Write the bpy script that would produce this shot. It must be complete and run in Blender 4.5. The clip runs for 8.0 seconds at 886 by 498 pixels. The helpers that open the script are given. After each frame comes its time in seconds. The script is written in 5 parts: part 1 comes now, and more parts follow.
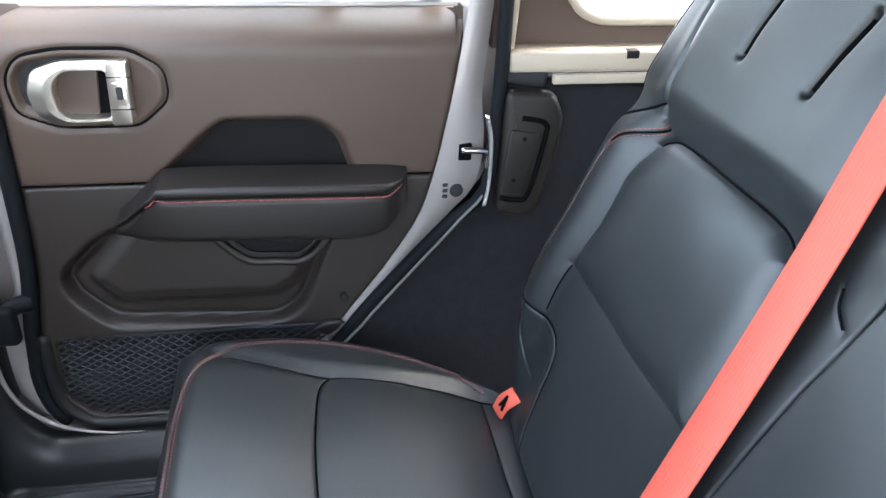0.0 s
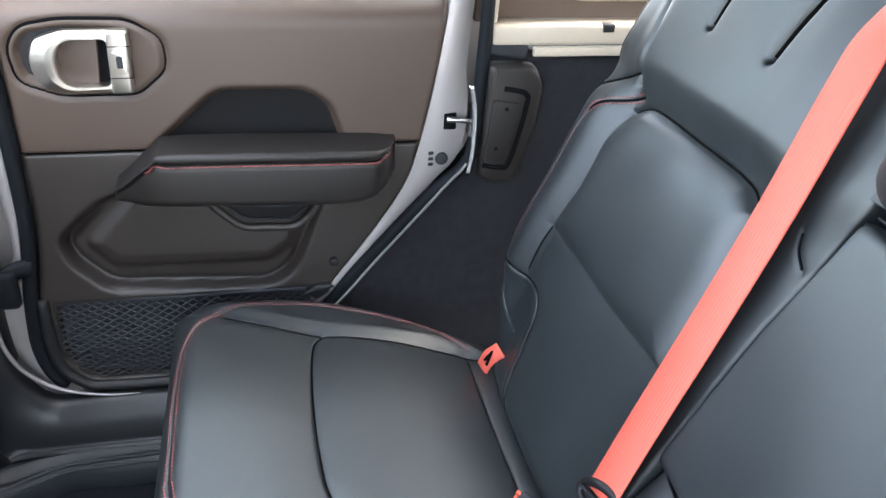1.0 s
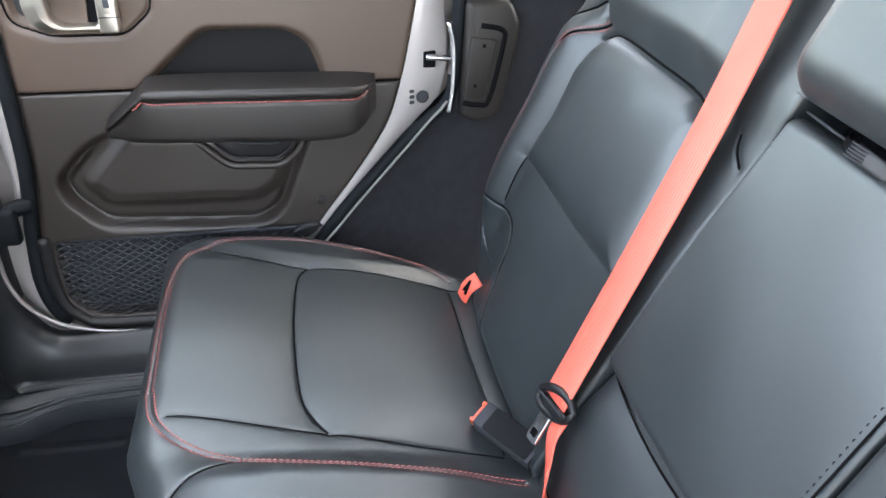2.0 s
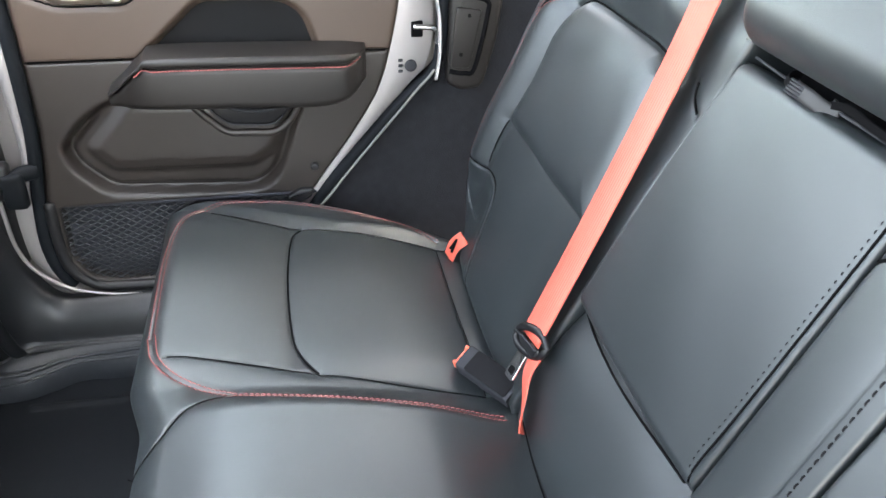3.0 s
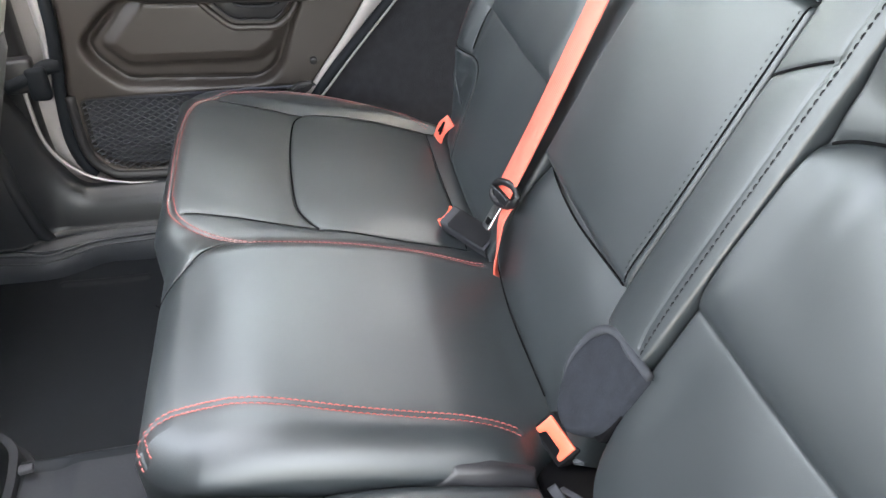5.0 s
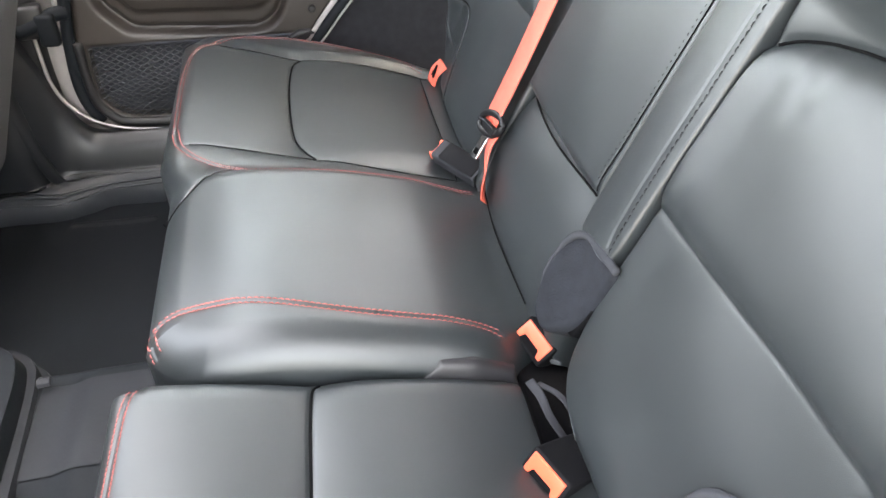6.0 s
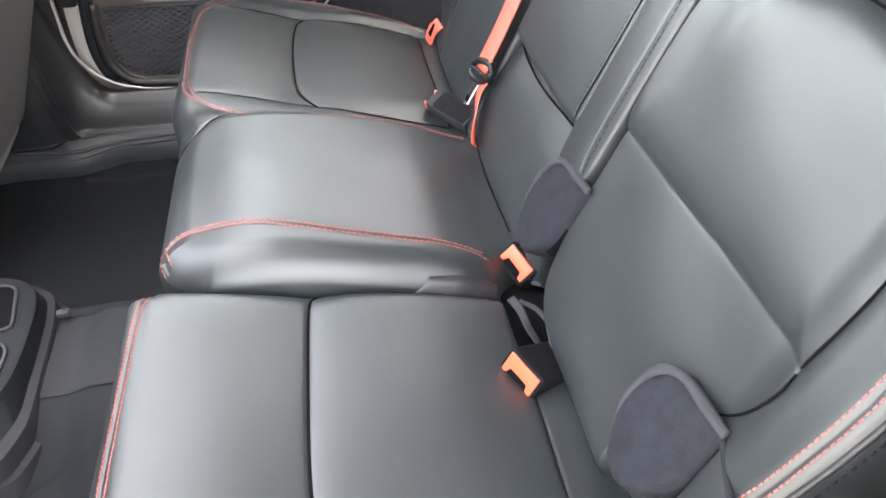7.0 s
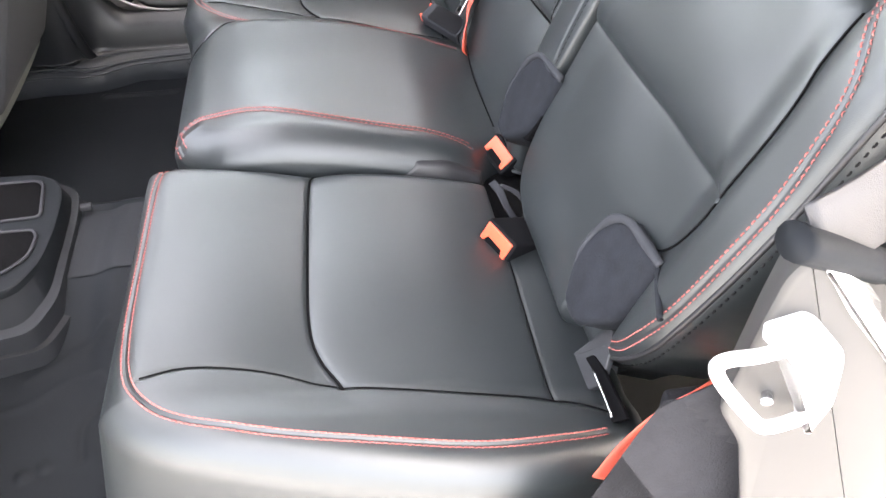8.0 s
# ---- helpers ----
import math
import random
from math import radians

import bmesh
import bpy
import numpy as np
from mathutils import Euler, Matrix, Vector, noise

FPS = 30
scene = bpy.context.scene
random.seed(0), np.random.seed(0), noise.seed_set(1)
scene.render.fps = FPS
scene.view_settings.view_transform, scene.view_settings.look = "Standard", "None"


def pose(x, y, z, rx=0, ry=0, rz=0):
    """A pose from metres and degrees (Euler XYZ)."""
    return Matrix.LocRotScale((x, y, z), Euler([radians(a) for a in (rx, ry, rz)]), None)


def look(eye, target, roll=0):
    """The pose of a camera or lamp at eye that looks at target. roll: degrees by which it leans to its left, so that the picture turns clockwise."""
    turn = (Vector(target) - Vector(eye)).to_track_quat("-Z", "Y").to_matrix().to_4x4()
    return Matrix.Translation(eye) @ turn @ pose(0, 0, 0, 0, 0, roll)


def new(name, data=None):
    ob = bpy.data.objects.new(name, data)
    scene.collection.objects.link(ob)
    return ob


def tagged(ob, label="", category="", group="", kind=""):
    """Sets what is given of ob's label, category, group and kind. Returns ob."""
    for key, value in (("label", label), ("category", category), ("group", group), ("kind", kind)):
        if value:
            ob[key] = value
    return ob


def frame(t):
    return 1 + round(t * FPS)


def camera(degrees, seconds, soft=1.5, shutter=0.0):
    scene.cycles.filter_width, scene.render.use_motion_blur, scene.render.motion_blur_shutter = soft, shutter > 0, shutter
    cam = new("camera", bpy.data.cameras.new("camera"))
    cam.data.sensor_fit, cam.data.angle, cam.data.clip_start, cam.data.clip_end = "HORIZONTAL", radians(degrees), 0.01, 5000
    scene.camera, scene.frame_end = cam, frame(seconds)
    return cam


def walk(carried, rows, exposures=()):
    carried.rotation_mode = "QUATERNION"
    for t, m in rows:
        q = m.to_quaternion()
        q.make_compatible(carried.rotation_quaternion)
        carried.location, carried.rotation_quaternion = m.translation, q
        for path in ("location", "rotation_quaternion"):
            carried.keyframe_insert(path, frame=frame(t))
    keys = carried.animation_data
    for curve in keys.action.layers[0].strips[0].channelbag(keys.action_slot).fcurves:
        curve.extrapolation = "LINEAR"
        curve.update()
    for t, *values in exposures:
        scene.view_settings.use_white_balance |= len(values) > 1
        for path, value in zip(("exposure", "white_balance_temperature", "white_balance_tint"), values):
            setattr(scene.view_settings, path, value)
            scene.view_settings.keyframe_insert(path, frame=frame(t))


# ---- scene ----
cam = camera(58.7, 8.0)
PATH = [
    (0, (-0.028, -0.292, 1.079), (0.306, 1.428, 0.115), 2.2),
    (0.5, (-0.056, -0.326, 1.074), (0.332, 1.386, 0.114), 2.9),
    (1, (-0.066, -0.351, 1.078), (0.345, 1.337, 0.086), 3.2),
    (1.5, (-0.025, -0.391, 1.058), (0.33, 1.289, 0.033), 2.0),
    (3, (0.002, -0.507, 1.021), (0.331, 1.165, -0.026), 1.0),
    (3.5, (0.008, -0.554, 1.022), (0.328, 1.097, -0.061), 0.5),
    (4, (0.007, -0.595, 1.01), (0.315, 1.029, -0.115), 0.4),
    (4.5, (0.006, -0.63, 1.006), (0.304, 0.97, -0.156), 0.1),
    (5.8, (0.001, -0.734, 0.988), (0.292, 0.842, -0.209), 0.1),
    (6, (0.006, -0.756, 0.983), (0.285, 0.806, -0.235), -0.2),
    (6.5, (0.01, -0.804, 0.975), (0.278, 0.734, -0.275), -0.4),
    (7, (0.011, -0.858, 0.968), (0.266, 0.693, -0.269), -0.5),
    (7.5, (0.013, -0.917, 0.966), (0.248, 0.573, -0.348), -0.7),
    (8, (0.016, -0.991, 0.961), (0.237, 0.494, -0.361), -0.5),
]
walk(cam, [(t, look(eye, target, roll)) for t, eye, target, roll in PATH],
     [(0.0, 4.35, 6450, 8), (1.5, 4.76, 6700, 8), (3.5, 5.12, 7150, 7), (4.5, 5.18, 7350, 8), (5.8, 5.24, 7800, 10), (6.5, 5.28, 7850, 11), (7.5, 5.32, 7750, 13), (8.0, 5.12, 7650, 14)])

# ---- light and exposure ----
world = bpy.data.worlds.new("sky")
scene.world = world
world.use_nodes = True
wn = world.node_tree
sky = wn.nodes.new("ShaderNodeTexSky")
sky.sky_type, sky.sun_disc = "NISHITA", False
sky.sun_elevation, sky.sun_rotation = radians(55), radians(86)
sky.dust_density = 4.5
haze = wn.nodes.new("ShaderNodeHueSaturation")
haze.inputs["Saturation"].default_value = 0.55
wn.links.new(sky.outputs[0], haze.inputs["Color"])
wn.links.new(haze.outputs[0], wn.nodes["Background"].inputs[0])
wn.nodes["Background"].inputs[1].default_value = 0.15
sun_data = bpy.data.lights.new("sun", "SUN")
sun_data.energy, sun_data.angle, sun_data.color = 0.9, radians(10), (1.0, 0.97, 0.93)
sun = new("sun", sun_data)
sun.matrix_world = look((2.3, 0.15, 3.35), (0, 0, 0))

# ---- materials ----


def material(name, color, rough=0.5, metal=0.0, grain=None, bump=0.0, vary=0.12, vary_scale=6.0, spec=0.5, coat=0.0):
    """A surface with slow colour and gloss variation and a fine relief. grain: kind and scale of the relief."""
    m = bpy.data.materials.new(name)
    m.use_nodes = True
    n, l = m.node_tree.nodes, m.node_tree.links
    b = n["Principled BSDF"]
    b.inputs["Roughness"].default_value = rough
    b.inputs["Metallic"].default_value = metal
    b.inputs["Specular IOR Level"].default_value = spec
    b.inputs["Coat Weight"].default_value = coat
    tc = n.new("ShaderNodeTexCoord")
    slow = n.new("ShaderNodeTexNoise")
    slow.inputs["Scale"].default_value, slow.inputs["Detail"].default_value = vary_scale, 5
    l.new(tc.outputs["Object"], slow.inputs["Vector"])
    ramp = n.new("ShaderNodeMix")
    ramp.data_type = "RGBA"
    ramp.inputs[6].default_value = (*[c * (1 - vary) for c in color], 1)
    ramp.inputs[7].default_value = (*[min(1, c * (1 + vary)) for c in color], 1)
    l.new(slow.outputs["Fac"], ramp.inputs[0])
    l.new(ramp.outputs[2], b.inputs["Base Color"])
    rr = n.new("ShaderNodeMapRange")
    rr.inputs["To Min"].default_value, rr.inputs["To Max"].default_value = max(0.02, rough - 0.06), min(1, rough + 0.06)
    l.new(slow.outputs["Fac"], rr.inputs["Value"])
    l.new(rr.outputs[0], b.inputs["Roughness"])
    if grain:
        kind, scale = grain
        if kind == "cells":
            tex = n.new("ShaderNodeTexVoronoi")
            tex.feature = "DISTANCE_TO_EDGE"
            out = tex.outputs["Distance"]
        elif kind == "ribs":
            tex = n.new("ShaderNodeTexWave")
            out = tex.outputs["Fac"]
        else:
            tex = n.new("ShaderNodeTexNoise")
            tex.inputs["Detail"].default_value = 6
            out = tex.outputs["Fac"]
        tex.inputs["Scale"].default_value = scale
        l.new(tc.outputs["Object"], tex.inputs["Vector"])
        bp = n.new("ShaderNodeBump")
        bp.inputs["Strength"].default_value, bp.inputs["Distance"].default_value = bump, 0.001
        l.new(out, bp.inputs["Height"])
        l.new(bp.outputs[0], b.inputs["Normal"])
    return m


LEATHER = material("black leather", (0.0125, 0.0155, 0.0170), 0.425, grain=("cells", 900), bump=0.12, vary=0.25, spec=0.70)
LEATHER.node_tree.nodes["Principled BSDF"].inputs["Specular Tint"].default_value = (0.95, 0.985, 1.0, 1)
# separate lower moulding; its darker colour also holds shade low on the door
PLASTIC_LOWER = material("shade-darkened moulded plastic", (0.025, 0.0205, 0.0180), 0.42, grain=("cells", 500), bump=0.12, vary=0.15, spec=0.4)
LEATHER_SIDE = material("black grained vinyl", (0.013, 0.013, 0.015), 0.46, grain=("cells", 700), bump=0.2, vary=0.25)
STITCH_RED = material("faded red thread", (0.29, 0.090, 0.082), 0.9, vary=0.25, vary_scale=300, spec=0.05)
STITCH_BLACK = material("black thread", (0.008, 0.008, 0.009), 0.9, spec=0.1)
# near black for seams, black parts and sheets that stand for shade
SEAM = material("near-black seam and shade", (0.004, 0.004, 0.0045), 0.9, spec=0.03)
MAT_GREY = material("grey rubber mat rim", (0.018, 0.021, 0.025), 0.5, grain=("noise", 150), bump=0.15, vary=0.25, vary_scale=12, spec=0.4)
VELOUR = material("grey velour", (0.0118, 0.0135, 0.0172), 0.95, grain=("noise", 420), bump=0.8, vary=0.6, vary_scale=70, spec=0.2)
VELOUR_RIM = material("pale velour", (0.030, 0.032, 0.037), 0.95, grain=("noise", 600), bump=0.4, vary=0.3, vary_scale=40, spec=0.2)
CARPET = material("black carpet", (0.017, 0.0175, 0.020), 0.97, grain=("noise", 500), bump=0.7, vary=0.3, vary_scale=60, spec=0.05)
PLASTIC = material("dark grained plastic", (0.060, 0.042, 0.032), 0.42, grain=("cells", 500), bump=0.12, vary=0.15, spec=0.35)
DOOR_VINYL = material("dark brown-black door vinyl", (0.014, 0.012, 0.011), 0.44, grain=("cells", 700), bump=0.15, vary=0.2, spec=0.35)
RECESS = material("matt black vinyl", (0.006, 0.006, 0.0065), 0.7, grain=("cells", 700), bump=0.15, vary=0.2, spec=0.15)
PLASTIC_BLACK = material("black plastic", (0.013, 0.013, 0.014), 0.46, grain=("noise", 400), bump=0.08, vary=0.2, spec=0.3)
RUBBER = material("black rubber", (0.0075, 0.009, 0.011), 0.62, grain=("noise", 120), bump=0.15, vary=0.3, vary_scale=12, spec=0.10)
RUBBER_GREY = material("worn grey rubber", (0.0095, 0.011, 0.0138), 0.68, grain=("noise", 200), bump=0.2, spec=0.25, vary=0.25, vary_scale=14)
PAINT = material("silver paint", (0.26, 0.24, 0.235), 0.36, 0.12, vary=0.05, coat=0.5)
WHITE = material("white paint", (0.42, 0.42, 0.42), 0.3, vary=0.03, coat=0.5)
CREAM = material("cream painted metal", (0.40, 0.345, 0.27), 0.35, vary=0.05, coat=0.3)
CHROME = material("satin chrome", (0.66, 0.63, 0.57), 0.3, 1.0, vary=0.05)
STEEL = material("bright steel", (0.6, 0.6, 0.6), 0.25, 1.0, vary=0.1)
RED_BELT = material("red belt webbing", (0.60, 0.095, 0.062), 0.62, vary=0.08, vary_scale=30)
RED_PLASTIC = material("red release button plastic", (0.72, 0.095, 0.045), 0.45, vary=0.06)
BUCKLE_GREY = material("grey buckle plastic", (0.022, 0.023, 0.027), 0.75, grain=("noise", 500), bump=0.1, spec=0.25)
GLOSS_BLACK = material("gloss black plastic", (0.005, 0.005, 0.006), 0.45, spec=0.35)
BUCKLE_BLACK = material("black buckle plastic", (0.004, 0.004, 0.005), 0.7, grain=("noise", 500), bump=0.1, spec=0.12)
SILL = material("black moulded plastic", (0.006, 0.0072, 0.009), 0.45, grain=("noise", 400), bump=0.06)
BRACKET = material("grey coated steel", (0.030, 0.031, 0.034), 0.5, vary=0.15, spec=0.3)
SEAT_CLOTH = material("grey seat back cloth", (0.15, 0.15, 0.138), 0.8, grain=("noise", 300), bump=0.3)
LINING = material("grey pocket lining", (0.030, 0.033, 0.042), 0.7, grain=("noise", 300), bump=0.2, vary=0.3, vary_scale=14)
JAMB = material("darkened white jamb paint", (0.024, 0.024, 0.0238), 0.5, vary=0.06, vary_scale=9)
NET = material("black elastic net", (0.032, 0.034, 0.038), 0.75, grain=("noise", 900), bump=0.2)
LINER = material("brown hardtop liner", (0.075, 0.05, 0.036), 0.8, grain=("noise", 300), bump=0.2, vary=0.15)
HEADLINER = material("grey headliner", (0.075, 0.073, 0.068), 0.95, grain=("noise", 300), bump=0.2)
ASPHALT = material("pale concrete yard", (0.32, 0.325, 0.33), 0.9, grain=("noise", 60), bump=0.4, vary=0.2, vary_scale=1.5)

GLASS = bpy.data.materials.new("window glass")
GLASS.use_nodes = True
gb = GLASS.node_tree.nodes["Principled BSDF"]
gb.inputs["Transmission Weight"].default_value, gb.inputs["Roughness"].default_value = 1.0, 0.0
gb.inputs["Base Color"].default_value, gb.inputs["IOR"].default_value = (0.86, 0.92, 0.9, 1), 1.1

# soft creases in the leather under its fine grain
for leather in (LEATHER, LEATHER_SIDE):
    ln, ll = leather.node_tree.nodes, leather.node_tree.links
    crease = ln.new("ShaderNodeTexNoise")
    crease.inputs["Scale"].default_value, crease.inputs["Detail"].default_value, crease.inputs["Distortion"].default_value = 20, 2, 0.3
    soft_bump = ln.new("ShaderNodeBump")
    soft_bump.inputs["Strength"].default_value, soft_bump.inputs["Distance"].default_value = 0.14, 0.0022
    ll.new(ln["Texture Coordinate"].outputs["Object"], crease.inputs["Vector"])
    ll.new(crease.outputs["Fac"], soft_bump.inputs["Height"])
    ll.new(soft_bump.outputs[0], ln["Bump"].inputs["Normal"])

# woven ribs along the belt
bn, bl = RED_BELT.node_tree.nodes, RED_BELT.node_tree.links
buv = bn.new("ShaderNodeUVMap")
bw = bn.new("ShaderNodeTexWave")
bw.inputs["Scale"].default_value, bw.bands_direction = 3.4, "X"
bl.new(buv.outputs[0], bw.inputs["Vector"])
bb = bn.new("ShaderNodeBump")
bb.inputs["Strength"].default_value, bb.inputs["Distance"].default_value = 0.25, 0.0010
bl.new(bw.outputs["Fac"], bb.inputs["Height"])
bl.new(bb.outputs[0], bn["Principled BSDF"].inputs["Normal"])

# ---- building helpers ----


def thing(name, at, label, category, group="", kind=""):
    ob = new(name)
    ob.location = at
    return tagged(ob, label, category, group, kind)


def origin(ob):
    """World place of a thing or part built here (parts sit where their thing sits)."""
    while ob.parent:
        ob = ob.parent
    return Vector(ob.location)


def part(name, data, mat, parent=None, label="", kind="", smooth=True):
    """Links a bmesh or mesh, given in world coordinates, as one object under its thing or part."""
    if isinstance(data, bmesh.types.BMesh):
        me = bpy.data.meshes.new(name)
        data.to_mesh(me)
        data.free()
    else:
        me = data
    me.materials.append(mat)
    if smooth:
        me.polygons.foreach_set("use_smooth", [True] * len(me.polygons))
    ob = new(name, me)
    if parent:
        ob.parent = parent
        ob.matrix_parent_inverse = Matrix.Translation(-origin(parent))
        if parent.type == "MESH":
            ob.matrix_parent_inverse = Matrix.Identity(4)
    return tagged(ob, label, kind=kind)


def mesh(verts, faces, sharp=None):
    me = bpy.data.meshes.new("m")
    me.from_pydata([tuple(map(float, v)) for v in verts], [], faces)
    me.update()
    if sharp:
        me.set_sharp_from_angle(angle=radians(sharp))
    return me


def curve(points, n=40):
    """A smooth line through a few points, n pieces."""
    p = np.array(points, float)
    if len(p) == 2:
        t = np.linspace(0, 1, n + 1)[:, None]
        return p[0] * (1 - t) + p[1] * t
    p = np.vstack([2 * p[0] - p[1], p, 2 * p[-1] - p[-2]])
    out = []
    k = len(p) - 3
    for t in np.linspace(0, k - 1e-6, n + 1):
        i = int(t)
        u = t - i
        a, b, c, d = p[i:i + 4]
        out.append(0.5 * (2 * b + (c - a) * u + (2 * a - 5 * b + 4 * c - d) * u * u + (3 * b - a - 3 * c + d) * u ** 3))
    return np.array(out)


def even(points, step):
    """Points at an even step along a line, with their headings."""
    p = np.array(points, float)
    seg = np.linalg.norm(np.diff(p, axis=0), axis=1)
    s = np.r_[0, np.cumsum(seg)]
    at = np.arange(step / 2, s[-1], step)
    q = np.stack([np.interp(at, s, p[:, k]) for k in range(p.shape[1])], 1)
    h = np.stack([np.interp(at + step / 4, s, p[:, k]) - np.interp(at - step / 4, s, p[:, k]) for k in range(p.shape[1])], 1)
    return q, h / np.maximum(np.linalg.norm(h, axis=1, keepdims=True), 1e-9)


def away(a, b, line):
    """Distance of many points from a line of pieces."""
    best = np.full(np.shape(a), 9.0)
    for (x0, y0), (x1, y1) in zip(line[:-1], line[1:]):
        dx, dy = x1 - x0, y1 - y0
        t = np.clip(((a - x0) * dx + (b - y0) * dy) / max(dx * dx + dy * dy, 1e-12), 0, 1)
        best = np.minimum(best, np.hypot(a - x0 - t * dx, b - y0 - t * dy))
    return best


def inside(a, b, poly):
    """Signed distance from a closed outline: positive inside."""
    p = list(map(tuple, poly))
    odd = np.zeros(np.shape(a), bool)
    for (x0, y0), (x1, y1) in zip(p, p[1:] + p[:1]):
        if y0 != y1:
            odd ^= ((y0 > b) != (y1 > b)) & (a < (x1 - x0) * (b - y0) / (y1 - y0) + x0)
    d = away(a, b, np.array(p + p[:1]))
    return np.where(odd, d, -d)


def ease(x, lo, hi):
    t = np.clip((x - lo) / (hi - lo), 0, 1)
    return t * t * (3 - 2 * t)


def groove(a, b, line, depth=0.0012, width=0.0030, soft=0.0012, spread=0.010):
    """A sewn seam: a narrow cut with the cover drawn in on both sides."""
    d = away(a, b, line)
    return -depth * np.exp(-(d / width) ** 2) - soft * np.exp(-d / spread)


def table(pairs):
    p = np.array(pairs, float)
    return lambda v: np.interp(v, p[:, 0], p[:, 1])


def soft_table(pairs, n=60):
    p = curve(pairs, n)
    return lambda v: np.interp(v, p[:, 0], p[:, 1])


def pad(place, height, lo, hi, b0, b1, r, depth, step=0.0015, dense=0.28, edge_rim=None, upright=False, flare=0.0):
    """An upholstered block: a front with height(a, b), rounded over its rim (r: lo, hi, first, last side), walls and a back.
    place(a, b, h) gives the point in the world."""
    nb = max(8, int((b1 - b0) / step))
    wide = float(np.max(hi(np.linspace(b0, b1, 20)) - lo(np.linspace(b0, b1, 20))))
    na = max(8, int(wide / step))

    def warp(n):
        t = np.linspace(0, 1, n + 1)
        return t - dense * np.sin(2 * np.pi * t) / (2 * np.pi)
    b = b0 + (b1 - b0) * warp(nb)[:, None]
    a = lo(b) + (hi(b) - lo(b)) * warp(na)[None, :]
    b = np.broadcast_to(b, a.shape)
    h = (edge_rim or rim)(a, b, lo, hi, b0, b1, r) + height(a, b)
    pts = np.stack(place(a, b, h), -1)
    W = na + 1
    grid = pts.reshape(-1, 3)
    q = np.arange(nb * na)
    i, j = q // na, q % na
    quads = np.stack([i * W + j, i * W + j + 1, (i + 1) * W + j + 1, (i + 1) * W + j], 1).tolist()
    edge = [*range(W), *[k * W + na for k in range(1, nb + 1)], *[nb * W + k for k in range(na - 1, -1, -1)], *[k * W for k in range(nb - 1, 0, -1)]]
    ea, eb, eh = a.ravel()[edge], b.ravel()[edge], h.ravel()[edge]
    base = len(grid)
    low = np.minimum(eh - 0.001, -depth)
    m = len(edge)
    rings = [np.stack(place(ea, eb, eh + (low - eh) * f), -1) for f in (0.06, 0.5, 1.0, 1.0)]
    if upright:
        # walls hang straight down and tuck in a little
        top = grid[edge]
        out = flare * ease(eb, b0 + 0.10, b0)
        rings = [top + np.stack([0.02 * (eh - low) * f - out * f, 0 * eh, (low - eh) * f], -1) for f in (0.06, 0.5, 1.0, 1.0)]
    for k in range(m):
        k2 = (k + 1) % m
        quads.append([edge[k2], edge[k], base + k, base + k2])
        for f in (0, m):
            quads.append([base + f + k2, base + f + k, base + f + m + k, base + f + m + k2])
    quads.append([base + 3 * m + k for k in range(m)])
    return mesh(np.vstack([grid, *rings]), quads)


def rim(a, b, lo, hi, b0, b1, r):
    rl, rh, r0, r1 = r
    ka = np.maximum(np.maximum(0, 1 - (a - lo(b)) / rl), np.maximum(0, 1 - (hi(b) - a) / rh))
    kb = np.maximum(np.maximum(0, 1 - (b - b0) / r0), np.maximum(0, 1 - (b1 - b) / r1))
    ra = np.where(a - lo(b) < hi(b) - a, rl, rh)
    rb = np.where(b - b0 < b1 - b, r0, r1)
    k = np.clip(np.hypot(ka, kb), 0, 1)
    rr = np.where(ka > kb, ra, rb)
    return -rr * (1 - np.sqrt(np.maximum(0, 1 - k * k)))


def soft_rim(a, b, lo, hi, b0, b1, r):
    """The same, rounded evenly along an outline with round corners."""
    bs = np.linspace(b0, b1, 90)
    rl, rh, r0, r1 = r
    line = [*zip(lo(bs), bs, [rl] * 90), *zip(np.linspace(lo(b1), hi(b1), 12)[1:-1], [b1] * 10, [r1] * 10),
            *zip(hi(bs[::-1]), bs[::-1], [rh] * 90), *zip(np.linspace(hi(b0), lo(b0), 24)[1:-1], [b0] * 22, [r0] * 22)]
    p = np.array([*line, line[0]], float)
    for _ in range(12):
        p[:-1, 2] = (p[:-1, 2] + np.roll(p[:-1, 2], 1) + np.roll(p[:-1, 2], -1)) / 3
    p[-1] = p[0]
    best, rad = np.full(np.shape(a), 9.0), np.zeros(np.shape(a))
    for (x0, y0, q0), (x1, y1, q1) in zip(p[:-1], p[1:]):
        dx, dy = x1 - x0, y1 - y0
        t = np.clip(((a - x0) * dx + (b - y0) * dy) / max(dx * dx + dy * dy, 1e-12), 0, 1)
        d = np.hypot(a - x0 - t * dx, b - y0 - t * dy)
        near = d < best
        best, rad = np.where(near, d, best), np.where(near, q0 + (q1 - q0) * t, rad)
    k = np.clip(1 - best / rad, 0, 1)
    return -rad * (1 - np.sqrt(np.maximum(0, 1 - 0.95 * k * k)))


